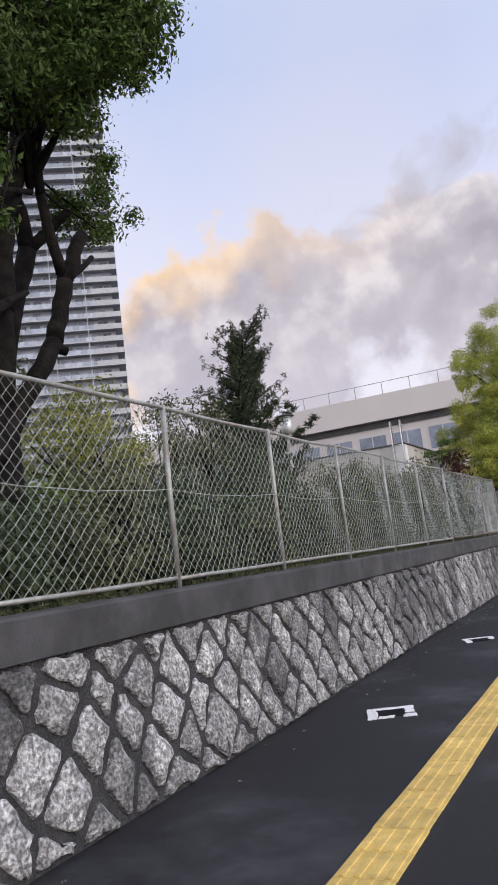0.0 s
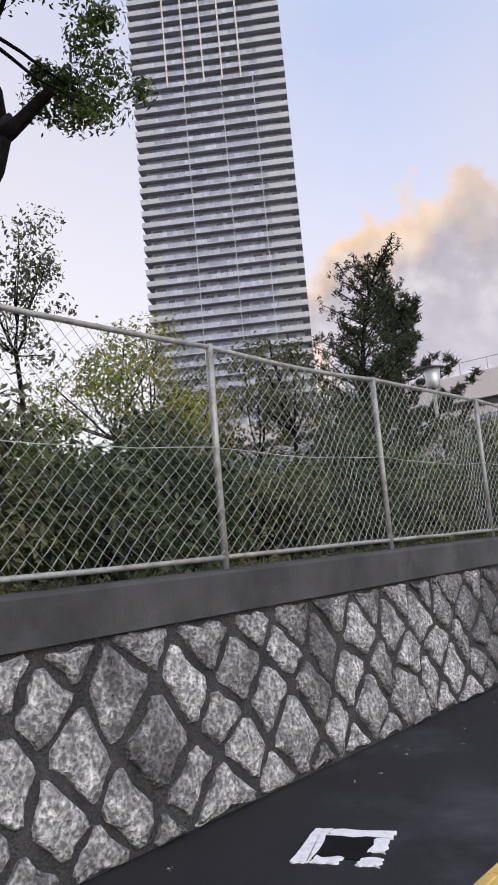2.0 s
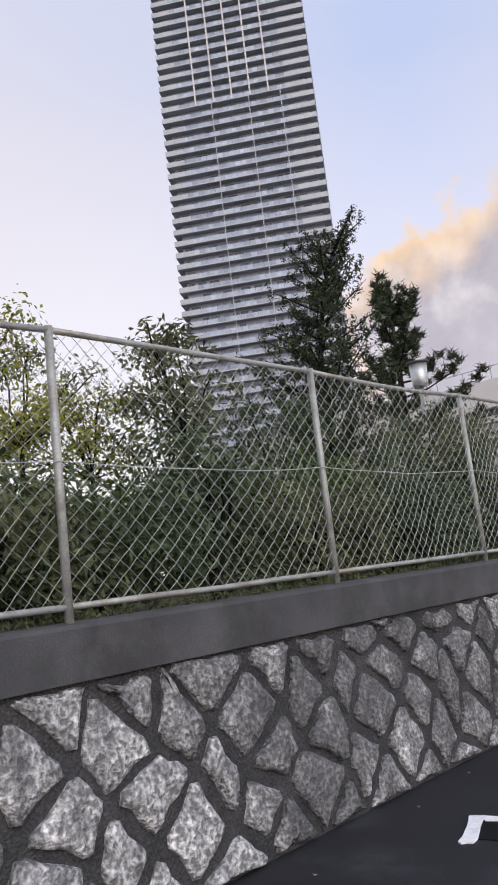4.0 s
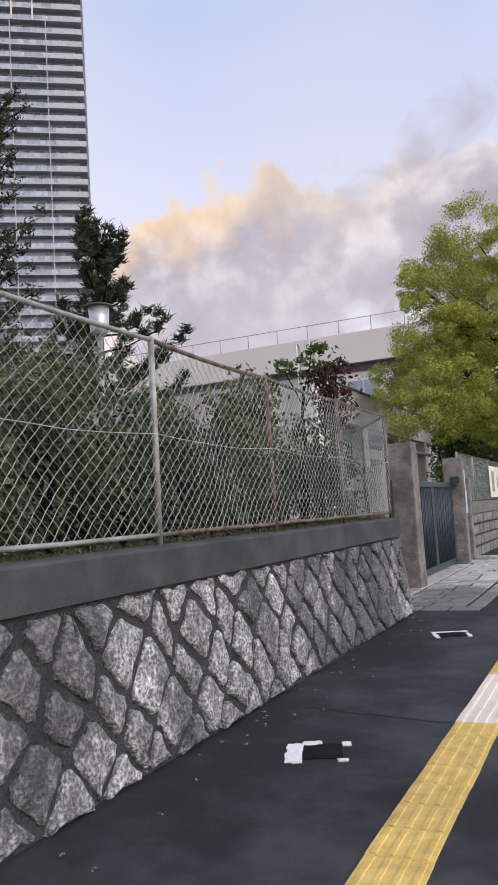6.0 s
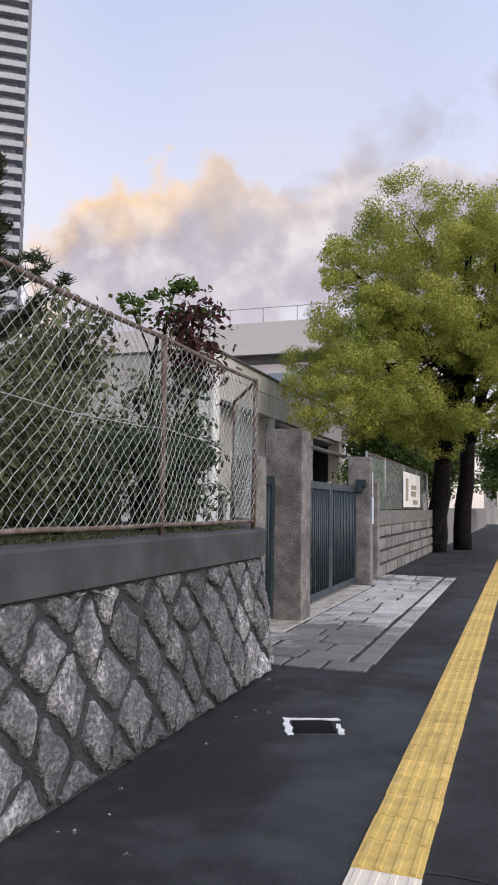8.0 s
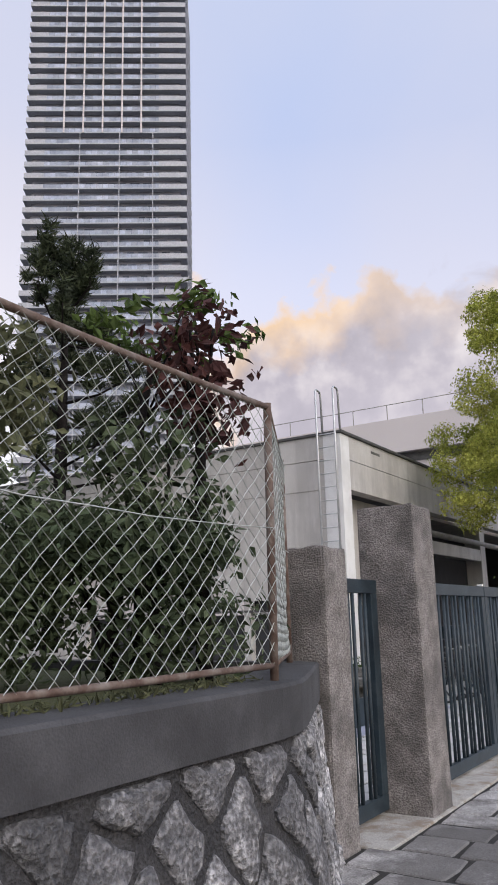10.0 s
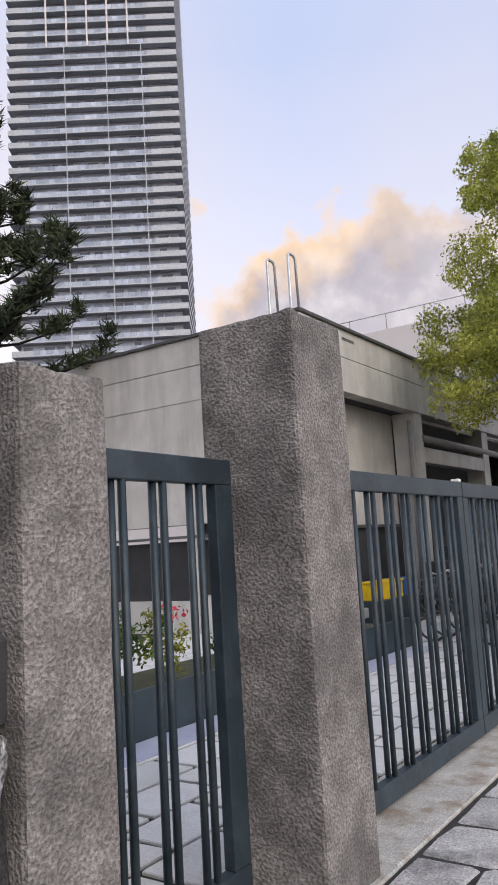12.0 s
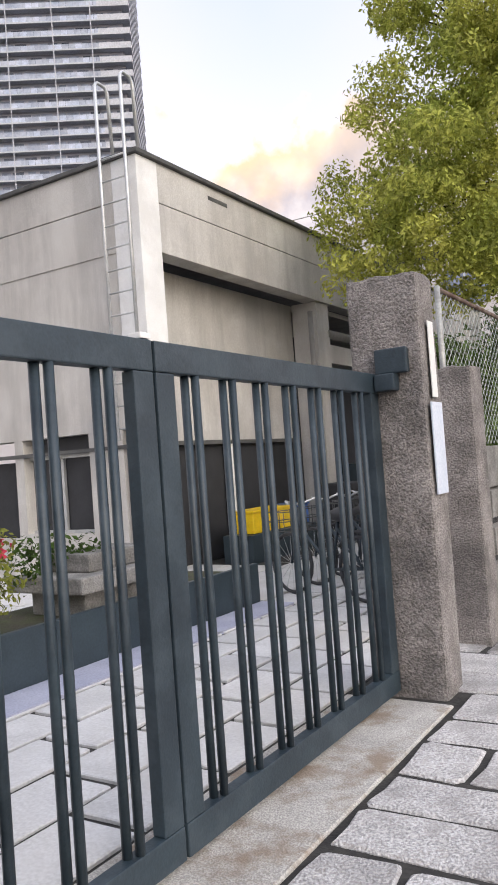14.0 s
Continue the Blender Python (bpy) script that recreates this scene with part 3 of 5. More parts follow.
# ---- gates ----
def gate_leaf(name, y0, y1, x, label, bars, solid_stile=0.11, ztop=1.91, zbot=0.05):
    g = empty(name, label, "gate", (x, (y0 + y1) / 2, 0))
    o = Matrix.Translation((-x, -(y0 + y1) / 2, 0))

    def put(n, bm, lab=""):
        bm.transform(o)
        return part(n, bm, M_gate, g, lab)

    put("top_rail", boxm(x - 0.03, x + 0.03, y0, y1, ztop - 0.115, ztop, 0.006))
    put("bottom_rail", boxm(x - 0.03, x + 0.03, y0, y1, zbot, zbot + 0.12, 0.006))
    for a, b in ((y0, y0 + solid_stile), (y1 - solid_stile, y1)):
        put("stile", boxm(x - 0.028, x + 0.028, a, b, zbot + 0.121, ztop - 0.116, 0.006))
    sp = (y1 - y0 - 2 * solid_stile) / bars
    for i in range(bars):
        c = y0 + solid_stile + sp * (i + 0.5)
        for d in (-0.019, 0.019):
            put("bar", tubem([(x + (0.012 if d > 0 else -0.012), c + d, zbot + 0.1), (x + (0.012 if d > 0 else -0.012), c + d, ztop - 0.1)], 0.0172, 8))
    return g


gate_leaf("wicket_gate", 9.95, 10.95, -0.74, "closed slate-blue steel wicket gate of paired bars", 3, 0.14)
gl = gate_leaf("driveway_gate", 11.50, 13.86, -0.66, "closed slate-blue steel driveway gate leaf of paired bars", 8)
gr = gate_leaf("driveway_gate", 13.875, 15.96, -0.66, "closed slate-blue steel driveway gate leaf with a latch", 7)
bm = boxm(-0.63, -0.43, 15.93, 15.975, 1.90, 2.05, 0.01)
box(bm, -0.62, -0.5, 15.88, 15.975, 1.80, 1.899, 0.008)
bm.transform(Matrix.Translation((0.66, -(13.875 + 15.96) / 2, 0)))
part("latch_box", bm, M_gate, gr)
bm = boxm(-0.69, -0.63, 13.80, 13.86, 1.912, 1.935, 0.005)
bm.transform(Matrix.Translation((0.66, -(11.50 + 13.86) / 2, 0)))
part("end_cap", bm, M_white, gl, "pale plastic end cap")

# ---- low block wall with fence beyond the gate ----
bw = tagged(part("block_wall", boxm(-1.0, -0.52, 17.60, 29.5, -0.02, 1.40, 0.02), M_mortar), "low wall of rough granite blocks with a concrete cap", "wall", kind="structure")
part("cap", boxm(-1.03, -0.465, 17.58, 29.55, 1.12, 1.44, 0.015), M_block, bw)
f2 = empty("mesh_fence", "short chain-link fence on the block wall", "fence", (-0.75, 18, 1.44))


def fence_two():
    inv = Matrix.Translation((0.75, -18, -1.44))
    ys = [17.0, 20.0, 23.0, 26.0, 29.0]
    for k, y in enumerate(ys):
        y = max(y, 17.62)
        bm = tubem([(-0.75, y, 1.40), (-0.75, y, 2.72)], 0.025, 8)
        bm.transform(inv)
        part("post", bm, M_galv, f2)
    bm = tubem([(-0.75, 17.62, 2.70), (-0.75, 29.0, 2.70)], 0.02, 8)
    bm.transform(inv)
    part("top_rail", bm, M_rusty, f2)
    verts, faces = [], []
    for wv in range(204):
        base = len(verts)
        for r in range(27):
            y = 17.64 + 0.0555 * (wv + (1.0 if (r + wv) % 2 else 0.0)) - 18
            z = 1.46 + r * 0.047 - 1.44
            w = 0.002
            verts += [(w, y, z), (-w, y + w, z), (-w, y - w, z)]
        for r in range(26):
            for q in range(3):
                a, b = base + r * 3 + q, base + r * 3 + (q + 1) % 3
                faces.append((a, b, b + 3, a + 3))
    pydata("wire_mesh", verts, faces, M_wire, f2)


fence_two()
ban = empty("banner", "white printed notice banner tied to the mesh fence", "banner", (-0.70, 24.6, 1.5))
part("sheet", boxm(-0.01, 0.01, -1.8, 1.9, 0.02, 1.02, 0.004), M_poster, ban)
for (a, b, c, d) in ((-0.2, 0.9, 0.55, 0.68), (-0.3, 0.8, 0.34, 0.5), (-1.4, -0.9, 0.2, 0.85), (0.1, 1.2, 0.1, 0.24)):
    part("print_bar", boxm(0.012, 0.016, a, b, c, d), M_ink, ban)

# ---- small fixtures on the pavement ----


def street_mark(y, seed, frag):
    rng = random.Random(seed)
    e = empty("survey_mark", "worn white square paint mark round a dark patch", "road marking", (1.03, y, 0), "painted marks on the pavement")
    bm = bmesh.new()
    vs = []
    for k in range(16):
        a = 2 * math.pi * k / 16
        q = max(abs(math.cos(a)), abs(math.sin(a)))
        vs.append(bm.verts.new((math.cos(a) / q * 0.15 * rng.uniform(0.88, 1.04), math.sin(a) / q * 0.15 * rng.uniform(0.88, 1.04), 0.005)))
    bm.faces.new(vs)
    r = bmesh.ops.extrude_face_region(bm, geom=bm.faces[:])
    for v in [g for g in r["geom"] if isinstance(g, bmesh.types.BMVert)]:
        v.co.z = -0.01
    bmesh.ops.recalc_face_normals(bm, faces=bm.faces[:])
    part("dark_patch", bm, M_patch, e)
    for x0, x1, y0, y1 in frag:
        bm = bmesh.new()
        out = []
        for (ax, ay), (bx, by) in zip([(x0, y0), (x1, y0), (x1, y1), (x0, y1)], [(x1, y0), (x1, y1), (x0, y1), (x0, y0)]):
            for k in range(5):
                out.append((ax + (bx - ax) * k / 5 + rng.uniform(-0.012, 0.012), ay + (by - ay) * k / 5 + rng.uniform(-0.012, 0.012)))
        lo = [bm.verts.new((x, y, -0.003)) for x, y in out]
        hi = [bm.verts.new((x, y, 0.008)) for x, y in out]
        bm.faces.new(hi)
        for k in range(len(out)):
            bm.faces.new((lo[k], lo[(k + 1) % len(out)], hi[(k + 1) % len(out)], hi[k]))
        bmesh.ops.recalc_face_normals(bm, faces=bm.faces[:])
        part("paint", bm, M_paint, e)
    e.rotation_euler = (0, 0, radians(20))


FULL = [(-0.2, -0.12, -0.2, 0.2), (-0.11, 0.2, 0.12, 0.2), (0.13, 0.2, -0.05, 0.11), (-0.11, 0.02, -0.2, -0.13), (0.1, 0.2, -0.2, -0.12)]
street_mark(-6.46, 1, FULL)
street_mark(-2.2, 2, FULL[:3])
street_mark(2.06, 3, [(-0.2, -0.1, -0.2, 0.16), (-0.1, 0.02, 0.13, 0.2), (0.15, 0.2, 0.1, 0.17), (0.12, 0.17, -0.2, -0.16)])
street_mark(6.35, 4, [(-0.2, -0.15, -0.2, 0.2), (-0.14, 0.2, 0.16, 0.2), (0.16, 0.2, -0.18, 0.05)])


# ---- school building inside the gate ----
def near_building():
    b = empty("school_building", "low pale concrete building with a deep roof beam and ladder", "building", (-5.04, 19.33, 0))
    o = Matrix.Translation((5.04, -19.33, 0))

    def put(n, bm, m, lab=""):
        bm.transform(o)
        return part(n, bm, m, b, lab)

    X, Y = -5.04, 19.33
    put("wall", boxm(X - 14, X - 0.02, Y + 0.02, Y + 0.3, 2.0, 4.95), M_conc)
    for x0, x1 in ((X - 14, X - 7.4), (X - 2.6, X - 2.43), (X - 1.15, X - 0.55)):
        put("wall", boxm(x0, x1, Y + 0.02, Y + 0.3, 0.0, 1.999), M_conc)
    put("wall", boxm(X - 7.4, X - 2.6, Y + 0.02, Y + 0.3, 0.0, 0.6), M_conc)
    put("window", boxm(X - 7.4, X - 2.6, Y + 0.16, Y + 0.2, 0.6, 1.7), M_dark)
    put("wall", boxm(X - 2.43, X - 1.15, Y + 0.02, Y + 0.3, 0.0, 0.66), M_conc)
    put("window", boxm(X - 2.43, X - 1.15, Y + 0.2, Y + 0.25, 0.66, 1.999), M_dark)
    for x0, x1, z0, z1 in ((X - 2.43, X - 1.15, 1.70, 1.76), (X - 2.43, X - 1.15, 0.66, 0.70), (X - 1.82, X - 1.77, 0.70, 1.70)):
        put("window_frame", boxm(x0, x1, Y + 0.14, Y + 0.19, z0, z1, 0.004), M_alu)
    put("lintel", boxm(X - 14, X - 0.3, Y, Y + 0.1, 1.75, 1.80), M_flash)
    # parapet in two courses, with a joint between
    put("parapet", boxm(X - 14, X, Y, Y + 0.25, 4.965, 5.5, 0.01), M_conc)
    put("parapet", boxm(X - 14, X - 0.001, Y + 0.003, Y + 0.25, 4.30, 4.955, 0.008), M_conc)
    put("flashing", boxm(X - 14.1, X + 0.06, Y - 0.05, Y + 0.3, 5.5, 5.56, 0.01), M_flash, "dark metal roof flashing")
    put("flashing", boxm(X - 0.25, X + 0.06, Y + 0.3, Y + 16, 5.5, 5.56, 0.01), M_flash)
    put("column", boxm(X - 0.42, X + 0.006, Y - 0.006, Y + 0.42, 0.0, 5.495, 0.01), M_white, "white-painted corner column")
    put("beam", boxm(X - 0.3, X, Y + 0.25, Y + 16, 4.965, 5.5, 0.01), M_conc)
    put("beam", boxm(X - 0.3, X - 0.003, Y + 0.25, Y + 16, 4.30, 4.955, 0.01), M_conc)
    put("wall", boxm(X - 0.95, X - 0.6, Y + 0.5, Y + 5.0, 1.8, 4.3), M_conc)
    put("roof", boxm(X - 14, X - 0.3, Y + 0.3, Y + 16, 5.3, 5.45), M_flash)
    put("soffit", boxm(X - 4, X - 0.3, Y + 5.0, Y + 16, 4.2, 4.29), M_conc)
    for yy in (4.95, 9.8, 14.8):
        put("column", boxm(X - 0.55, X - 0.05, Y + yy, Y + yy + 0.5, 0.0, 4.3, 0.01), M_conc)
    put("column", boxm(X - 0.66, X - 0.56, Y + 2.5, Y + 2.8, 0.0, 1.78, 0.01), M_white)
    # near-black sheet across the bays, standing in for the shade inside
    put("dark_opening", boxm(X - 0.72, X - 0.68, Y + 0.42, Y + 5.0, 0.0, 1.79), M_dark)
    put("lintel", boxm(X - 0.62, X - 0.55, Y + 0.5, Y + 5.0, 1.78, 1.84), M_flash)
    # back wall, end wall and floor carry the room's shade in their colour
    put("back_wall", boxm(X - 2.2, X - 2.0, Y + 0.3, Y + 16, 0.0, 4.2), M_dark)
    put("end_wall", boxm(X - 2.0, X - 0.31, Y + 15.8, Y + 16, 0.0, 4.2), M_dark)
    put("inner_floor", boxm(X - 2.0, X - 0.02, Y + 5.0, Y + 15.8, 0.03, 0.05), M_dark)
    put("cross_beam", boxm(X - 0.35, X - 0.06, Y + 5.45, Y + 9.8, 3.2, 3.55, 0.01), M_conc)
    put("pipe", tubem([(X - 0.1, Y + 5.4, 3.75), (X - 0.1, Y + 16, 3.75)], 0.09, 10), M_pipe)
    put("pipe", tubem([(X - 0.1, Y + 4.8, 4.1), (X - 0.1, Y + 4.8, 0.0)], 0.05, 8), M_pipe)
    put("vent_slot", boxm(X - 0.02, X + 0.004, Y + 1.6, Y + 2.1, 5.30, 5.36), M_flash)
    # ladder
    for dx in (0.05, 0.48):
        x = X - dx
        put("ladder_rail", tubem([(x, Y - 0.14, 1.85), (x, Y - 0.14, 6.48), (x, Y - 0.09, 6.53), (x, Y + 0.05, 6.52), (x, Y + 0.10, 6.46), (x, Y + 0.13, 5.55)], 0.024, 8), M_alu)
    for k in range(13):
        z = 2.0 + k * 0.29
        put("rung", tubem([(X - 0.05, Y - 0.14, z), (X - 0.48, Y - 0.14, z)], 0.013, 6), M_alu)
    put("drain_bend", tubem([(X - 0.95, Y - 0.02, 2.2), (X - 0.85, Y - 0.12, 2.1), (X - 0.8, Y - 0.14, 1.9), (X - 0.8, Y - 0.14, 1.65)], 0.04, 8), M_flash)


near_building()


def gym():
    b = empty("gym_hall", "large pale hall with a roof railing behind the garden", "building", (GYM_X, GYM_Y, 0))
    W, H = GYM_W, GYM_Z
    part("wall", boxm(-W, 0, 0, 26, 0, H - 2.2), M_gym, b)
    part("roof_parapet", boxm(-W - 0.3, 0.3, -0.6, 26, H - 2.19, H, 0.03), M_gym, b, "pale overhanging roof parapet")
    # dark strip on the wall that paints the shade under the roof overhang
    part("shadow_gap", boxm(-W, 0, -0.1, -0.02, H - 2.75, H - 2.25), M_flash, b)
    for k in range(int(W / 3)):
        x = -W + 3 * k + 0.4
        w = part("window", boxm(x, x + 2.3, -0.06, -0.01, H - 5.2, H - 3.4), M_twin, b)
        part("frame", boxm(x + 1.1, x + 1.2, -0.1, -0.062, H - 5.2, H - 3.4), M_alu, w)
    for k in range(int(W / 2.4) + 1):
        part("railing_post", tubem([(-W + 2.4 * k, 0, H - 0.02), (-W + 2.4 * k, 0, H + 1.15)], 0.035, 6), M_galv, b)
    part("railing", tubem([(-W, 0, H + 1.12), (0, 0, H + 1.12)], 0.03, 6), M_galv, b)
    part("roof_vent", boxm(-W * 0.72, -W * 0.72 + 1.1, 1, 2.1, H, H + 1.0, 0.03), M_flash, b)


GYM_X, GYM_Y, GYM_Z, GYM_W = -4.0, 50.0, 13.75, 46.0
gym()


# ---- residential tower ----
def tower():
    C = Vector((-97.6, 135.8, 0))
    ang = math.atan2(0.574, 0.819)
    t = empty("apartment_tower", "tall grey residential tower with a balcony on every floor", "building", C)
    t.rotation_euler = (0, 0, ang)
    # local: x from -37.3 to 0 along the front, front at y = 0, depth to +y
    W, D, FH, NF, GRID = 38.2, 34.0, 2.97, 57, 39
    # core in the darker colour that paints the balconies' shade
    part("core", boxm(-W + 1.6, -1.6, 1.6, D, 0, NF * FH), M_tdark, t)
    part("roof", boxm(-W, 0, 0, D, NF * FH, NF * FH + 1.5), M_tower, t)

    def floor_slab():
        bm = bmesh.new()
        box(bm, -W, 0, 0, 1.59, 0, 0.28)
        box(bm, -1.59, 0, 1.6, D, 0, 0.28)
        box(bm, -W, -W + 1.59, 1.6, D, 0, 0.28)
        # solid parapets at the ends
        for x0, x1 in ((-W, -W + 4.6), (-6.6, 0)):
            box(bm, x0, x1, 0.0, 0.16, 0.281, 1.3)
        box(bm, -0.16, 0, 0.17, D, 0.281, 1.3)
        box(bm, -W, -W + 0.16, 0.17, D, 0.281, 1.3)
        return bm

    cube = [(0, 0, 0), (1, 0, 0), (1, 1, 0), (0, 1, 0), (0, 0, 1), (1, 0, 1), (1, 1, 1), (0, 1, 1)]
    quads = [(0, 1, 5, 4), (1, 2, 6, 5), (2, 3, 7, 6), (3, 0, 4, 7), (4, 5, 6, 7), (3, 2, 1, 0)]

    def many(name, boxes, m):
        v, f = [], []
        for x0, x1, y0, y1, z0, z1 in boxes:
            n = len(v)
            v += [(x0 + (x1 - x0) * p[0], y0 + (y1 - y0) * p[1], z0 + (z1 - z0) * p[2]) for p in cube]
            f += [tuple(n + q for q in qd) for qd in quads]
        tagged(pydata(name, v, f, m, t), kind="stuff")

    rng = random.Random(8)
    pan, win = [], []
    for k in range(NF):
        z = k * FH
        x = -W + 4.65
        while x < -6.7:
            pan.append((x, min(x + 1.32, -6.62), 0.06, 0.10, z + 0.285, z + 1.28))
            x += 1.38
        x = -W + 2.2
        while x < -3:
            w = rng.choice((1.5, 1.9, 2.3))
            win.append((x, x + w, 1.52, 1.58, z + 0.4, z + 2.4))
            x += w + rng.choice((0.3, 0.9))
    many("balustrade", pan, M_tpanel)
    many("window_pane", win, M_twin)
    first = part("balcony", floor_slab(), M_tower, t)
    for k in range(1, NF):
        c = first.copy()
        scene.collection.objects.link(c)
        c.location.z = k * FH
    for x in (-29.2, -24.6, -20.0, -15.4, -10.8):
        part("fin", boxm(x - 0.18, x + 0.18, -0.25, -0.02, GRID * FH, NF * FH), M_gym, t, "pale vertical fin")
    for x in (-25.3, -15.9, -8.0):
        part("drain_pipe", boxm(x - 0.1, x + 0.1, -0.12, -0.02, 0, GRID * FH), M_tower, t)


tower()


# ---- trees and shrubs ----
def tree(name, label, base, limbs, clumps, per, size, leafmat, seed, aspect=0.45, droop=0.2, shell=0.3, cat="tree", group=""):
    rng = random.Random(seed)
    t = empty(name, label, cat, base, group)
    bm = bmesh.new()
    for a, b, r0, r1 in limbs:
        pts, rad = limb(rng, a, b, r0, r1)
        tube(bm, pts, rad, 8)
    bm.transform(Matrix.Translation(-Vector(base)))
    part("trunk", bm, M_bark, t)
    rel = [(tuple(np.array(c) - np.array(base)), r) for c, r in clumps]
    leaf_mesh("crown", rel, per, size, leafmat, t, seed, aspect, droop, shell)
    return t


def auto_limbs(rng, start, clumps, r0, every=3, low=0.0):
    """Branches to some of the clumps; low spreads their starts down the stem by that length."""
    out = []
    for c, r in clumps[::every]:
        k = rng.random()
        out.append(((start[0], start[1], start[2] - low * k), c, r0 * (0.7 + 0.5 * k), 0.010))
    return out


def big_garden_tree():
    rng = random.Random(21)
    base = (-2.15, -7.6, 1.2)
    cl = blob(rng, (-1.8, -6.9, 8.4), (1.3, 1.4, 1.5), 46, 0.45)
    cl += blob(rng, (-0.75, -6.6, 7.1), (0.6, 0.6, 0.9), 24, 0.3)
    cl += blob(rng, (-1.5, -7.4, 6.5), (0.8, 0.8, 0.4), 18, 0.28)
    cl += blob(rng, (-1.2, -8.8, 6.5), (0.75, 0.75, 1.1), 32, 0.34)
    cl += blob(rng, (-1.3, -8.75, 4.95), (0.42, 0.45, 0.95), 30, 0.22)
    cl += blob(rng, (-3.2, -5.6, 9.9), (1.9, 1.7, 1.9), 46, 0.6)
    cl += blob(rng, (-3.0, -4.3, 7.0), (0.7, 0.6, 0.9), 14, 0.28)
    cl += blob(rng, (-2.2, -8.6, 8.6), (1.3, 1.3, 1.6), 36, 0.5)
    lm = [((-3.9, -5.9, 1.2), (-3.85, -5.55, 4.4), 0.20, 0.15), ((-3.85, -5.55, 4.4), (-3.73, -5.05, 6.1), 0.15, 0.13),
          ((-3.73, -5.05, 6.1), (-3.3, -4.6, 6.7), 0.10, 0.06), ((-3.73, -5.05, 6.1), (-3.9, -5.5, 9.0), 0.12, 0.05),
          # thick upright stem
          ((-2.15, -7.6, 1.2), (-2.15, -7.5, 3.2), 0.20, 0.165), ((-2.15, -7.5, 3.2), (-2.13, -7.42, 4.2), 0.165, 0.15),
          ((-2.13, -7.42, 4.2), (-2.1, -7.32, 5.25), 0.15, 0.125), ((-2.1, -7.32, 5.25), (-2.05, -7.0, 6.0), 0.125, 0.10), ((-2.05, -7.0, 6.0), (-1.9, -6.9, 8.0), 0.10, 0.03),
          # leaning stem with a knob and a sawn stub
          ((-2.05, -7.75, 2.6), (-1.9, -7.25, 3.45), 0.11, 0.10), ((-1.9, -7.25, 3.45), (-1.9, -6.88, 3.95), 0.10, 0.095), ((-1.9, -6.9, 3.9), (-1.85, -6.76, 3.85), 0.075, 0.05),
          ((-1.9, -6.88, 3.95), (-1.88, -6.65, 4.68), 0.095, 0.09), ((-1.88, -6.65, 4.68), (-1.85, -6.30, 5.32), 0.09, 0.075), ((-1.88, -6.72, 4.6), (-1.85, -6.15, 5.1), 0.045, 0.03),
          ((-1.88, -6.68, 4.75), (-1.9, -6.9, 5.6), 0.065, 0.055), ((-1.9, -6.9, 5.6), (-1.8, -6.7, 7.6), 0.055, 0.02),
          # low limb towards the street's start
          ((-2.0, -9.0, 1.2), (-1.9, -8.6, 3.2), 0.16, 0.13), ((-1.9, -8.6, 3.2), (-1.9, -8.14, 3.84), 0.13, 0.10), ((-1.9, -8.14, 3.84), (-1.9, -7.24, 4.4), 0.09, 0.03),
          ((-1.9, -8.6, 3.2), (-1.5, -8.8, 6.4), 0.10, 0.03)]
    lm += auto_limbs(rng, (-1.95, -7.0, 6.6), cl[:150], 0.03, 6, 1.0)
    lm += auto_limbs(rng, (-3.8, -5.4, 8.0), cl[150:210], 0.03, 6, 1.5)
    tree("garden_tree", "large dark evergreen tree with several leaning dark trunks", base, lm, cl, 3600, 0.082, M_leaf_d, 21, 0.42, 0.6, 0.1)


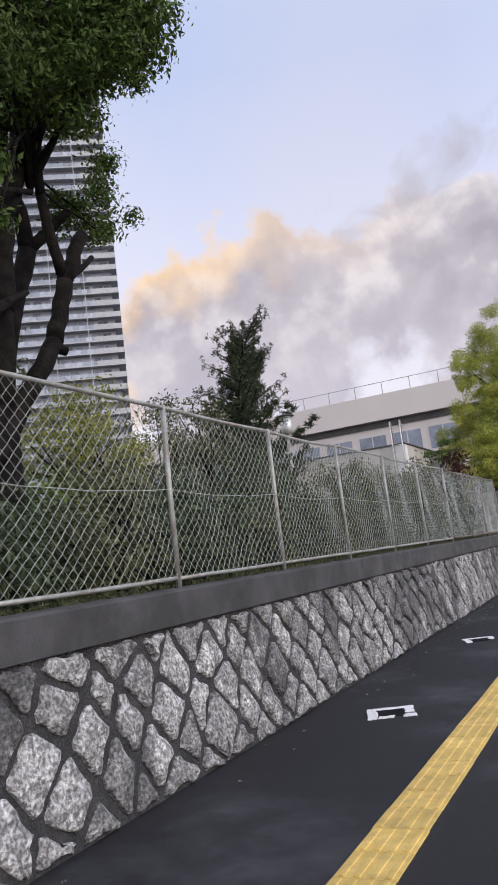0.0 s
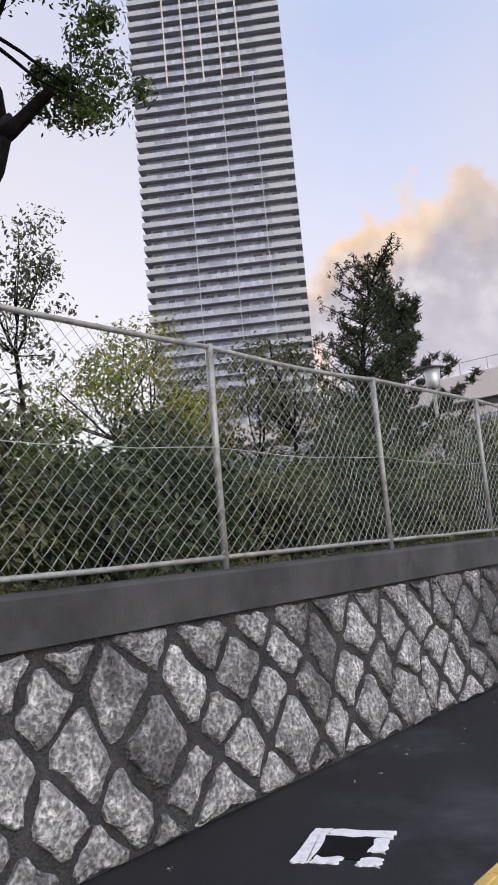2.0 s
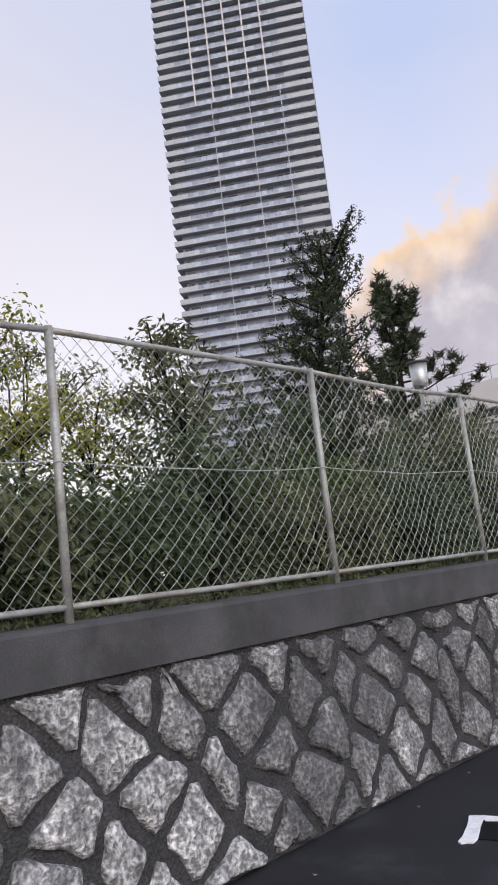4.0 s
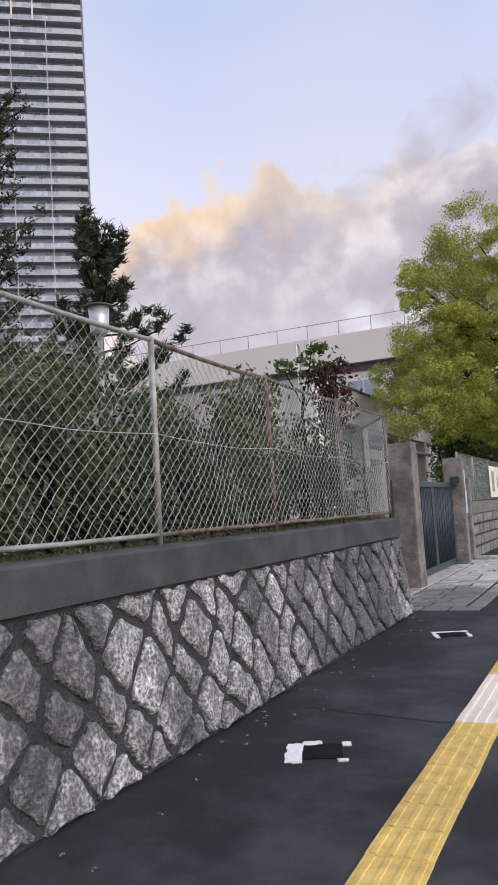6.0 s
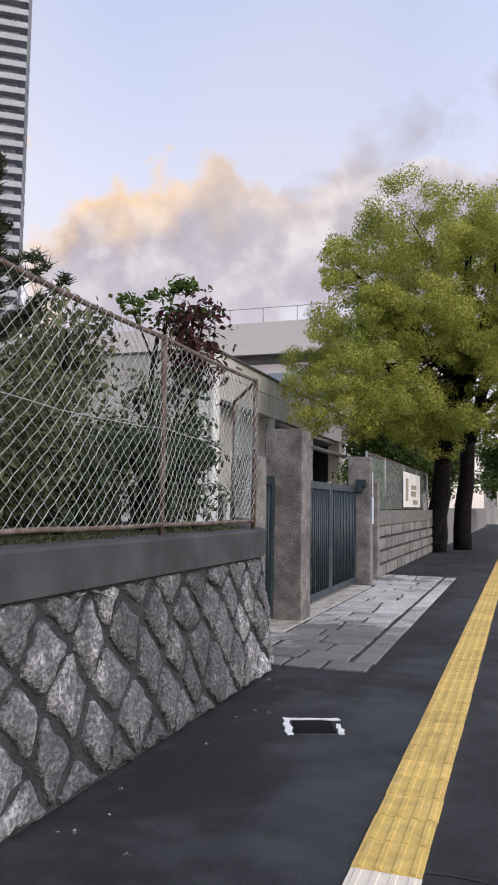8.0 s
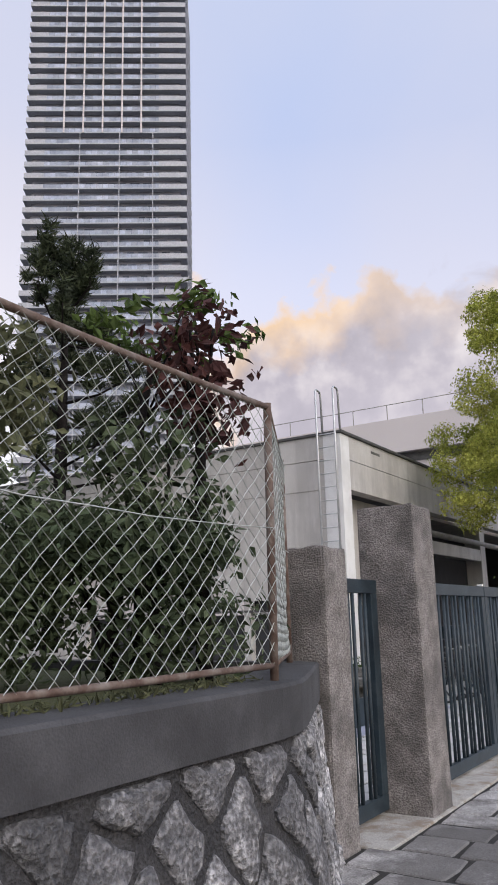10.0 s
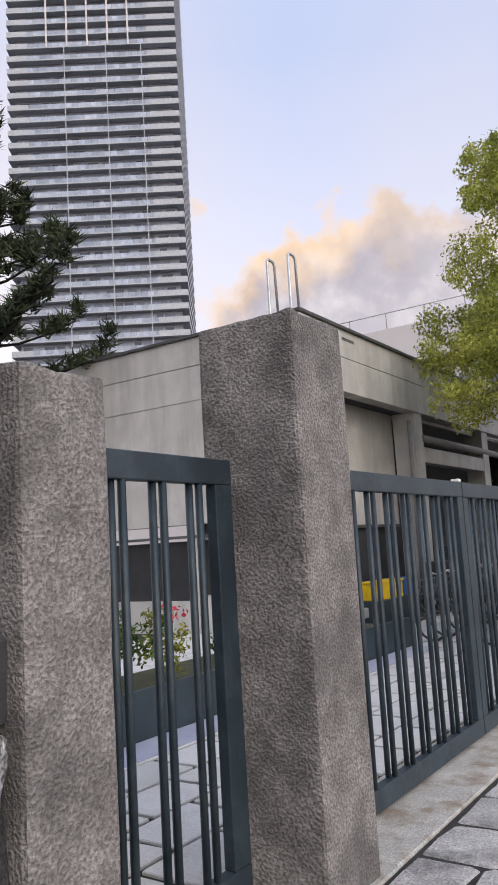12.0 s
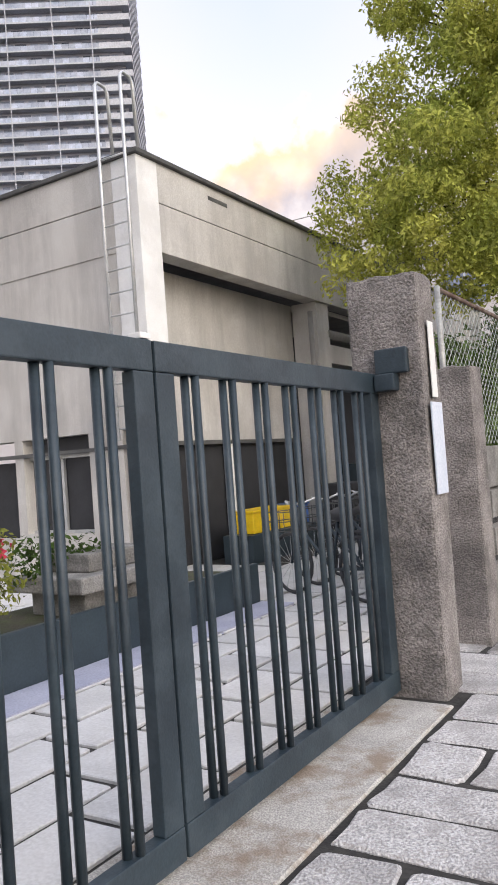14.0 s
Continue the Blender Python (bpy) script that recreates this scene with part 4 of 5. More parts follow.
def camphor():
    rng = random.Random(31)
    base = (-0.45, 28.5, 0.0)
    lobes = blob(rng, (0.6, 27.2, 9.3), (4.3, 4.2, 3.0), 46, 1.15, 0.8)
    lobes += blob(rng, (-0.8, 25.0, 6.2), (3.3, 3.4, 1.9), 40, 0.95, 0.8)
    lobes += blob(rng, (3.0, 26.5, 6.6), (2.8, 3.2, 2.4), 30, 1.0, 0.8)
    lobes += blob(rng, (-2.4, 23.3, 8.7), (1.2, 1.2, 0.9), 8, 0.7)
    lobes += blob(rng, (0.2, 25.8, 4.3), (2.8, 2.2, 0.8), 20, 0.7, 0.7)
    lobes += blob(rng, (-2.1, 22.8, 5.0), (1.8, 2.0, 1.6), 22, 0.7, 0.8)
    # every lobe is a dome of small sprays
    cl = []
    for c, r in lobes:
        for _ in range(11):
            d = Vector((rng.gauss(0, 1), rng.gauss(0, 1), rng.gauss(0.25, 0.9))).normalized()
            w = r[0] * rng.uniform(0.26, 0.42)
            cl.append((tuple(Vector(c) + Vector((d.x * r[0], d.y * r[1], d.z * r[2])) * rng.uniform(0.7, 0.95)), (w, w, w * 0.75)))
    lm = [((-0.45, 28.5, -0.05), (-0.1, 28.0, 3.2), 0.40, 0.27), ((-0.1, 28.0, 3.2), (0.8, 27.3, 7.5), 0.34, 0.18), ((0.8, 27.3, 7.5), (0.9, 27.2, 11.0), 0.17, 0.05),
          ((-0.1, 28.0, 3.2), (-1.8, 25.0, 6.3), 0.2, 0.06), ((-0.1, 28.0, 3.2), (3.3, 26.6, 7.0), 0.22, 0.06), ((0.5, 27.5, 6.0), (-2.3, 23.4, 8.6), 0.14, 0.03),
          ((0.35, 30.5, -0.05), (0.6, 30.0, 4.0), 0.34, 0.24), ((0.6, 30.0, 4.0), (2.0, 29.0, 8.0), 0.28, 0.08)]
    lm += auto_limbs(rng, (0.6, 27.2, 7.6), lobes, 0.07, 3, 3.2)
    tree("camphor_tree", "broad yellow-green camphor tree beside the pavement", base, lm, cl, 2300, 0.085, M_leaf_c, 31, 0.45, 0.5, 0.4)


def conifer():
    rng = random.Random(41)
    base = (-6.4, 6.4, 1.2)
    stem = lambda z: Vector((-6.4 + 0.012 * max(0, z - 4.5) ** 2.9, 6.45 + 0.011 * max(0, z - 4.5) ** 2.9, z))
    lm = [(stem(a) if a > 1.3 else base, stem(b), 0.13 * (1 - a / 10), 0.13 * (1 - b / 10)) for a, b in ((1.2, 3), (3, 4.5), (4.5, 5.8), (5.8, 7), (7, 8), (8, 8.75))]
    cl = []
    for k in range(85):
        z = 2.2 + 5.9 * (k + rng.random()) / 85
        ln = (2.0 * max(0.0, 1 - (z - 2.2) / 6.6) ** 0.8 + 0.28) * rng.uniform(0.5, 1.12)
        a = 2.4 * k + rng.uniform(-0.4, 0.4)
        s = stem(z)
        e = s + Vector((math.cos(a) * ln, math.sin(a) * ln, ln * rng.uniform(0.45, 0.95)))
        lm.append((s, e, 0.022, 0.006))
        for q in (0.3, 0.45, 0.6, 0.74, 0.87, 1.0):
            w = 0.24 * (1.15 - 0.6 * q) * (1.1 - 0.09 * (z - 2.2))
            p = s.lerp(e, q) + Vector((rng.uniform(-1, 1), rng.uniform(-1, 1), rng.uniform(-0.6, 1))) * 0.10
            cl.append((tuple(p), (w, w, w * 1.15)))
    for k in range(9):
        cl.append((tuple(stem(7.9 + 0.11 * k)), (0.10, 0.10, 0.12)))
    tree("juniper_tree", "slim dark juniper tree with a ragged leaning tip", base, lm, cl, 1900, 0.095, M_needle, 41, 0.34, -0.4, 0.1)


def pine():
    rng = random.Random(51)
    base = (-11.3, 17.0, 1.0)
    t = empty("pine_tree", "dark pine tree with upright needle tufts", "tree", base)
    bm = bmesh.new()
    tufts = []
    trunk_pts = [(0, 0, 0), (0.1, 0.1, 4.0), (0.0, 0.2, 7.5), (0.15, 0.1, 9.9)]
    tube(bm, trunk_pts, [0.2, 0.15, 0.08, 0.015], 8)
    for k in range(26):
        z = 3.6 + 5.6 * (k + rng.random()) / 26
        ln = 3.0 * (1 - (z - 4.2) / 7.0) * rng.uniform(0.55, 1.0)
        a = rng.uniform(0, 6.28)
        s = Vector((0.05, 0.12, z))
        e = s + Vector((math.cos(a) * ln, math.sin(a) * ln, ln * 0.35))
        m = s.lerp(e, 0.5) - Vector((0, 0, 0.12))
        tube(bm, [s, m, e, e + Vector((0, 0, 0.3))], [0.045, 0.03, 0.02, 0.008], 5)
        for q in (0.35, 0.5, 0.65, 0.8, 0.9, 1.0, 1.08, 1.16):
            p = s.lerp(e, q)
            tufts.append((tuple(p + Vector((rng.uniform(-.2, .2), rng.uniform(-.2, .2), 0.1 + max(0, q - 0.95) * 1.6))), 0.16))
    for k in range(6):
        tufts.append(((0.1, 0.1, 8.8 + k * 0.22), 0.1))
    part("trunk", bm, M_bark, t)
    needle_mesh("needles", tufts, 75, 0.27, M_needle, t, 51)


def hedge_row():
    rng = random.Random(61)
    y = -17.0
    k = 0
    while y < 8.6:
        x = -1.5 + rng.uniform(-0.35, 0.2)
        h = rng.uniform(2.1, 2.75)
        if y > 1.2:
            h += 0.35
        base = (x, y, 1.21)
        cl = blob(rng, (x, y, 1.2 + (h - 1.2) * 0.5), (0.75, 0.8, (h - 1.2) * 0.55), 26, 0.36)
        lm = [(base, (x + rng.uniform(-.3, .3), y + rng.uniform(-.3, .3), h - 0.3), 0.03, 0.01) for _ in range(5)]
        tree("shrub", "dense dark green shrub behind the fence", base, lm, cl, 1500, 0.085, M_leaf_h if k % 3 else M_leaf_g, 600 + k, 0.4, 0.1, 0.2, "shrub", "shrubs behind the fence")
        y += rng.uniform(0.95, 1.25)
        k += 1
    # taller back row
    y = -18.0
    while y < 9.0:
        x = -4.2 + rng.uniform(-0.8, 0.6)
        h = rng.uniform(2.3, 3.0) if y < 3 else rng.uniform(2.8, 3.4)
        base = (x, y, 1.21)
        cl = blob(rng, (x, y, 1.2 + (h - 1.2) * 0.5), (1.1, 1.2, (h - 1.2) * 0.55), 20, 0.5)
        lm = [(base, (x + rng.uniform(-.4, .4), y + rng.uniform(-.4, .4), h - 0.3), 0.05, 0.015) for _ in range(4)]
        tree("shrub", "tall dark evergreen shrub deep in the garden", base, lm, cl, 1300, 0.11, M_leaf_h if k % 2 else M_leaf_d, 700 + k, 0.4, 0.1, 0.2, "shrub", "shrubs deep in the garden")
        y += rng.uniform(1.4, 1.9)
        k += 1


def garden_trees():
    rng = random.Random(71)
    for i, (x, y, z0, z1, r, m, lab, size) in enumerate((
            (-6.0, -1.8, 2.9, 5.2, 1.6, M_leaf_y, "light yellow-green maple behind the fence", 0.10),
            (-7.0, 1.0, 2.8, 4.8, 1.5, M_leaf_y, "low light green maple behind the fence", 0.10),
            (-6.9, -2.9, 4.2, 7.3, 1.0, M_leaf_g, "thin airy young tree with sparse leaves", 0.11),
            (-4.4, 0.75, 2.9, 5.1, 0.75, M_leaf_g, "tall oleander bush with long narrow leaves", 0.16),
            (-6.8, -0.3, 3.2, 5.6, 1.2, M_leaf_g, "grey-green garden tree with thin foliage", 0.10),
            (-2.6, 5.9, 2.0, 3.75, 0.9, M_leaf_g, "grey-green bush rising above the fence", 0.12),
            (-0.95, 8.7, 2.8, 3.75, 0.36, M_leaf_r, "small tree with dark red leaves at the fence corner", 0.13),
            (-1.7, 7.3, 2.3, 3.6, 0.55, M_leaf_g, "thin broad-leaved shrub at the end of the fence", 0.14),
            (-8.6, -4.4, 3.6, 8.6, 1.5, M_leaf_y, "airy light green tree deep in the garden", 0.11),
            (-2.8, 4.0, 2.4, 3.5, 0.7, M_leaf_g, "thin grey-green bush above the fence", 0.10),
            (-5.5, -7.4, 1.5, 5.0, 1.6, M_leaf_h, "dense dark bush between the tree trunks", 0.12),
            (-7.6, -5.4, 2.0, 6.0, 1.5, M_leaf_g, "loose pale green tree behind the trunks", 0.12),
            (-4.4, -9.4, 1.5, 5.4, 1.4, M_leaf_h, "dark evergreen bush beside the leaning trunk", 0.12),
            (-6.2, 1.9, 2.4, 5.3, 1.0, M_leaf_g, "loose grey-green tree between the shrubs", 0.12),
            (-5.2, 3.4, 2.0, 4.2, 1.1, M_leaf_h, "dark bushy tree below the juniper", 0.11),
            (-3.4, 9.0, 1.6, 3.0, 0.7, M_leaf_h, "dense shrub near the side wall", 0.12),
            (-1.15, 8.45, 1.5, 2.9, 0.55, M_leaf_h, "leafy shrub at the fence corner", 0.13))):
        base = (x, y, 1.21)
        zc, zr = (z0 + z1) / 2, (z1 - z0) / 2
        cl = blob(rng, (x, y, zc), (r, r, zr), 24, 0.28 if r < 1 else 0.40)
        lm = [(base, (x, y, zc - zr * 0.7), 0.06, 0.035)] + auto_limbs(rng, (x, y, zc - zr * 0.7), cl, 0.018, 2)
        tree("small_tree", lab, base, lm, cl, 800 if m is M_leaf_g else (420 if m is M_leaf_r else 1300), size * 0.8, m, 800 + i, 0.32 if "oleander" in lab else 0.5, 0.2, 0.1)


def umbel_tree():
    """A thin young tree whose leaves lie in flat layers above the fence."""
    rng = random.Random(75)
    base = (-1.5, 8.6, 1.21)
    fork = (-1.4, 8.7, 3.4)
    cl = []
    for c in ((-1.35, 9.1, 4.05), (-1.3, 9.45, 3.85), (-1.25, 9.0, 3.6), (-1.5, 8.5, 3.75)):
        for _ in range(4):
            cl.append(((c[0] + rng.uniform(-0.25, 0.25), c[1] + rng.uniform(-0.28, 0.28), c[2] + rng.uniform(-0.05, 0.05)), (0.21, 0.21, 0.06)))
    lm = [(base, fork, 0.035, 0.025)] + auto_limbs(rng, fork, cl, 0.009, 6, 0.4)
    tree("small_tree", "thin young tree with flat layers of green leaves", base, lm, cl, 1500, 0.105, M_leaf_d, 75, 0.5, 0.3, 0.0)


def far_shrubs():
    rng = random.Random(77)
    for k in range(8):
        y = 19.4 + k * 1.25
        base = (-1.45, y, 0.0)
        cl = blob(rng, (-1.45, y, 1.8), (0.3, 0.7, 1.0), 20, 0.30)
        tree("shrub", "dark green shrub behind the mesh fence", base, [(base, (-1.45, y, 2.0), 0.05, 0.02)], cl, 2000, 0.10, M_leaf_d, 770 + k, 0.45, 0.1, 0.2, "shrub", "shrubs behind the mesh fence")



def street_trees():
    rng = random.Random(88)
    for k, (x, y, r) in enumerate(((-2.6, 37.0, 3.0), (-3.0, 45.0, 3.4), (2.4, 52.0, 2.6))):
        base = (x, y, 0.0)
        cl = blob(rng, (x, y, 4.6), (r, r, 3.0), 46, 0.95)
        lm = [(base, (x, y, 3.0), 0.3, 0.2)] + auto_limbs(rng, (x, y, 3.0), cl, 0.08, 5)
        tree("street_tree", "dark green tree further along the street", base, lm, cl, 500, 0.22, M_leaf_d, 880 + k, 0.5, 0.2, 0.2, group="trees along the street")


street_trees()
umbel_tree()
far_shrubs()
big_garden_tree()
camphor()
conifer()
pine()
hedge_row()
garden_trees()

# garden lamp
lamp = empty("garden_lamp", "grey lamp post with a cylindrical head above the shrubs", "lamp", (-6.86, 11.0, 0))
part("pole", tubem([(0, 0, 0), (0, 0, 5.55)], 0.06, 10), M_galv, lamp)
part("head", tubem([(0, 0, 5.50), (0, 0, 5.56), (0, 0, 6.10)], [0.16, 0.2, 0.23], 16), M_alu, lamp)
part("cap", tubem([(0, 0, 6.101), (0, 0, 6.14), (0, 0, 6.18)], [0.30, 0.29, 0.12], 16), M_flash, lamp)

# ---- yard furniture seen through the gate ----
fb = empty("flower_bed", "raised flower bed with a blue-grey front board", "planter", (-3.1, 15.2, 0))
part("board", boxm(-0.03, 0.03, -3.9, 3.2, 0.0, 0.42, 0.006), M_plantbox, fb)
part("earth", boxm(-1.1, -0.035, -3.9, 3.2, 0.0, 0.33), M_soil, fb)
part("kerb_strip", boxm(0.04, 0.42, -3.9, 3.2, 0.0, 0.034), M_mat, fb)


def bed_plants():
    rng = random.Random(91)
    for k in range(7):
        y = 11.7 + k * 0.75 + rng.uniform(-.1, .1)
        base = (-3.6, y, 0.33)
        cl = blob(rng, (-3.6, y, 0.72), (0.3, 0.32, 0.32), 8, 0.16)
        t = tree("bedding_plant", "green bedding plant with a few red flowers", base, [(base, (-3.6, y, 0.8), 0.012, 0.006)], cl, 3200, 0.06, M_leaf_y if k % 2 else M_leaf_d, 900 + k, 0.5, 0.1, 0.2, "plant", "plants in the flower bed")
        if k % 2:
            leaf_mesh("flowers", [((rng.uniform(-.2, .2), rng.uniform(-.2, .2), 0.62), 0.08) for _ in range(4)], 900, 0.05, M_flower, t, 950 + k, 0.9)


bed_plants()
st = empty("stone_trough", "weathered grey stone pedestal in the flower bed", "stone ornament", (-3.55, 16.6, 0.33))
part("foot", boxm(-0.3, 0.3, -0.5, 0.5, 0.0, 0.2, 0.02), M_block, st)
part("slab", boxm(-0.42, 0.42, -0.65, 0.65, 0.201, 0.33, 0.02), M_block, st)
part("top", boxm(-0.25, 0.25, -0.38, 0.38, 0.331, 0.48, 0.02), M_block, st)
for k, (y, m, lab) in enumerate(((21.4, M_ybox, "yellow"), (22.0, M_ybox, "yellow"), (22.6, M_bluebox, "blue"))):
    cr = empty("crate", lab + " plastic crate stacked on a stand by the building", "crate", (-5.0, y, 0.42), "crates by the building")
    part("tub", boxm(-0.2, 0.2, -0.26, 0.26, 0, 0.30, 0.015), m, cr)
    part("rim", boxm(-0.22, 0.22, -0.28, 0.28, 0.301, 0.335, 0.008), m, cr)
part_stand = tagged(part("crate_stand", boxm(-5.25, -4.75, 21.0, 23.0, 0.0, 0.415, 0.01), M_plantbox), "low blue-grey stand under the crates", "stand")
box_far = tagged(part("store_cabinet", boxm(-5.3, -4.7, 25.0, 27.5, 0.0, 1.3, 0.02), M_plantbox), "dark metal store cabinet under the beam", "cabinet")

bin_ = tagged(part("waste_bin", boxm(-4.9, -4.35, 23.6, 24.3, 0.0, 1.0, 0.04), M_dark), "dark plastic waste bin beside the crates", "bin")



def bicycle():
    b = empty("bicycle", "dark parked bicycle with a wire basket", "bicycle", (0, 0, 0.022), "bicycles parked by the building")
    for y in (-0.52, 0.52):
        ring = [(0, y + 0.31 * math.cos(a), 0.33 + 0.31 * math.sin(a)) for a in (2 * math.pi * k / 20 for k in range(21))]
        w = part("wheel", tubem(ring, 0.02, 6), M_dark, b)
        bm = bmesh.new()
        for k in range(8):
            a = math.pi * k / 8
            tube(bm, [(0, y - 0.3 * math.cos(a), 0.33 - 0.3 * math.sin(a)), (0, y + 0.3 * math.cos(a), 0.33 + 0.3 * math.sin(a))], 0.002, 4)
        part("spokes", bm, M_alu, w)
    bm = bmesh.new()
    for p, q in (((0, -0.52, 0.33), (0, -0.1, 0.30)), ((0, -0.1, 0.30), (0, -0.22, 0.80)), ((0, -0.52, 0.33), (0, -0.2, 0.72)), ((0, -0.1, 0.30), (0, 0.36, 0.72)), ((0, 0.34, 0.92), (0, 0.52, 0.33))):
        tube(bm, [p, q], 0.018, 6)
    part("frame", bm, M_gate, b)
    part("saddle", tubem([(0, -0.36, 0.84), (0, -0.22, 0.85), (0, -0.05, 0.83)], [0.07, 0.075, 0.02], 8), M_dark, b)
    part("handlebar", tubem([(-0.27, 0.2, 0.98), (-0.2, 0.32, 1.0), (0, 0.34, 0.95), (0.2, 0.32, 1.0), (0.27, 0.2, 0.98)], 0.013, 6), M_alu, b)
    part("mudguard", tubem([(0, -0.52 + 0.36 * math.cos(a), 0.33 + 0.36 * math.sin(a)) for a in (0.6 + 0.25 * k for k in range(10))], 0.022, 6), M_dark, b)
    bm = bmesh.new()
    for z in (0.68, 0.78, 0.88):
        tube(bm, [(-0.16, 0.42, z), (0.16, 0.42, z), (0.16, 0.68, z), (-0.16, 0.68, z), (-0.16, 0.42, z)], 0.006, 5)
    for x, y in ((-0.16, 0.42), (0.16, 0.42), (0.16, 0.68), (-0.16, 0.68), (0, 0.68), (-0.16, 0.55), (0.16, 0.55)):
        tube(bm, [(x, y, 0.66), (x, y, 0.89)], 0.005, 5)
    part("basket", bm, M_flash, b)
    return b


first_bike = bicycle()
first_bike.matrix_world = pose(-2.45, 18.7, 0.022, 0, 0, 70)
for k in range(1, 6):
    copy_thing(first_bike, pose(-2.45 + 0.03 * (k % 3), 18.7 + 0.55 * k, 0.022, 0, 0, 70 + 4 * (k % 2)))

# grass tufts and litter
rngg = random.Random(101)
tuf = [((-0.10 + rngg.uniform(-0.05, 0.06), rngg.uniform(-15, 8.0), 1.315), (0.05, 0.10, 0.02)) for _ in range(420)]
tagged(leaf_mesh("coping_grass", tuf, 2600, 0.06, M_leaf_g, None, 102, 0.18, -0.8, 0.0), "low grass and moss along the fence foot", "grass", kind="stuff")
lit = [((0.30 + abs(rngg.gauss(0, 0.22)), rngg.uniform(-13, 8.0), 0.006), (0.02, 0.02, 0.001)) for _ in range(60)]
tagged(leaf_mesh("leaf_litter", lit, 10, 0.009, M_thresh, None, 103, 0.7, 0.0, 0.0), "scattered pale leaf litter at the wall foot", "litter", kind="stuff")


def cracks():
    rng = random.Random(104)
    for k, (p, q) in enumerate((((0.6, 3.05), (1.68, 2.85)), ((2.02, 4.45), (3.4, 4.3)), ((2.02, 2.85), (3.5, 2.7)), ((0.9, -0.2), (1.55, -0.55)), ((0.7, -1.5), (1.6, -1.3)))):
        bm = bmesh.new()
        n = 14
        up, lo = [], []
        for i in range(n + 1):
            t = i / n
            x, y = p[0] + (q[0] - p[0]) * t, p[1] + (q[1] - p[1]) * t + rng.uniform(-0.02, 0.02)
            w = rng.uniform(0.004, 0.012)
            up.append(bm.verts.new((x, y + w, 0.004)))
            lo.append(bm.verts.new((x, y - w, 0.004)))
        for i in range(n):
            bm.faces.new((lo[i], lo[i + 1], up[i + 1], up[i]))
        tagged(part("pavement_crack", bm, M_joint), "thin dark crack across the asphalt pavement", "crack", "cracks in the pavement", "structure")


cracks()

# far end of the street
far = empty("distant_house", "distant pale house at the end of the street", "house", (6.0, 78.0, 0))
part("wall", boxm(-7, 6, 0, 9, 0, 6.5), M_conc, far)
part("roof", boxm(-7.4, 6.4, -0.4, 9.4, 6.501, 6.9), M_flash, far)
for k in range(4):
    part("window", boxm(-5.6 + 3 * k, -4.0 + 3 * k, -0.06, -0.01, 3.6, 5.0), M_twin, far)
    part("window", boxm(-5.6 + 3 * k, -4.0 + 3 * k, -0.06, -0.01, 0.8, 2.4), M_dark, far)
tagged(part("far_wall", boxm(-1.0, -0.5, 33.0, 70.0, -0.02, 1.5, 0.02), M_block), "low grey wall further along the pavement", "wall", kind="structure")
sg = empty("street_sign", "white street sign on a post", "sign", (1.6, 48, 0))
part("post", tubem([(0, 0, 0), (0, 0, 2.6)], 0.035, 8), M_alu, sg)
part("board", boxm(-0.55, 0.55, -0.04, -0.036, 1.5, 2.5), M_poster, sg)
part("bar", boxm(-0.4, 0.4, -0.05, -0.041, 1.9, 2.1), M_bluebox, sg)

# ---- pieces: paving, tactile strip, stones ----


def slab_piece(name, parent, x0, x1, y0, y1, z0, z1, m, rng, bev=0.008, wob=0.004):
    """A slab with a chamfered upper edge."""
    cx, cy = (x0 + x1) / 2, (y0 + y1) / 2
    up = z1 + rng.uniform(-0.003, 0.003)
    r = 0.02 if wob > 0.01 else 0.006
    c = []
    for (ax, ay), (bx, by) in zip([(x0, y0), (x1, y0), (x1, y1), (x0, y1)], [(x1, y0), (x1, y1), (x0, y1), (x0, y0)]):
        ln = max(abs(bx - ax), abs(by - ay))
        for k in (r / ln, 0.5, 1 - r / ln):
            c.append((ax + (bx - ax) * k + rng.uniform(-wob, wob), ay + (by - ay) * k + rng.uniform(-wob, wob)))
    n = len(c)
    verts = [(x, y, z0) for x, y in c] + [(x, y, up - bev) for x, y in c]
    verts += [(x - math.copysign(bev, x - cx), y - math.copysign(bev, y - cy), up) for x, y in c]
    faces = [tuple(range(2 * n, 3 * n))]
    for l in (0, n):
        for k in range(n):
            faces.append((l + k, l + (k + 1) % n, l + n + (k + 1) % n, l + n + k))
    return pydata(name, verts, faces, m, parent)


apron = tagged(part("entrance_apron", boxm(-0.95, 1.03, 8.26, 18.6, -0.05, 0.004), M_joint), "granite slab apron in front of the gates", "pavement", kind="structure")


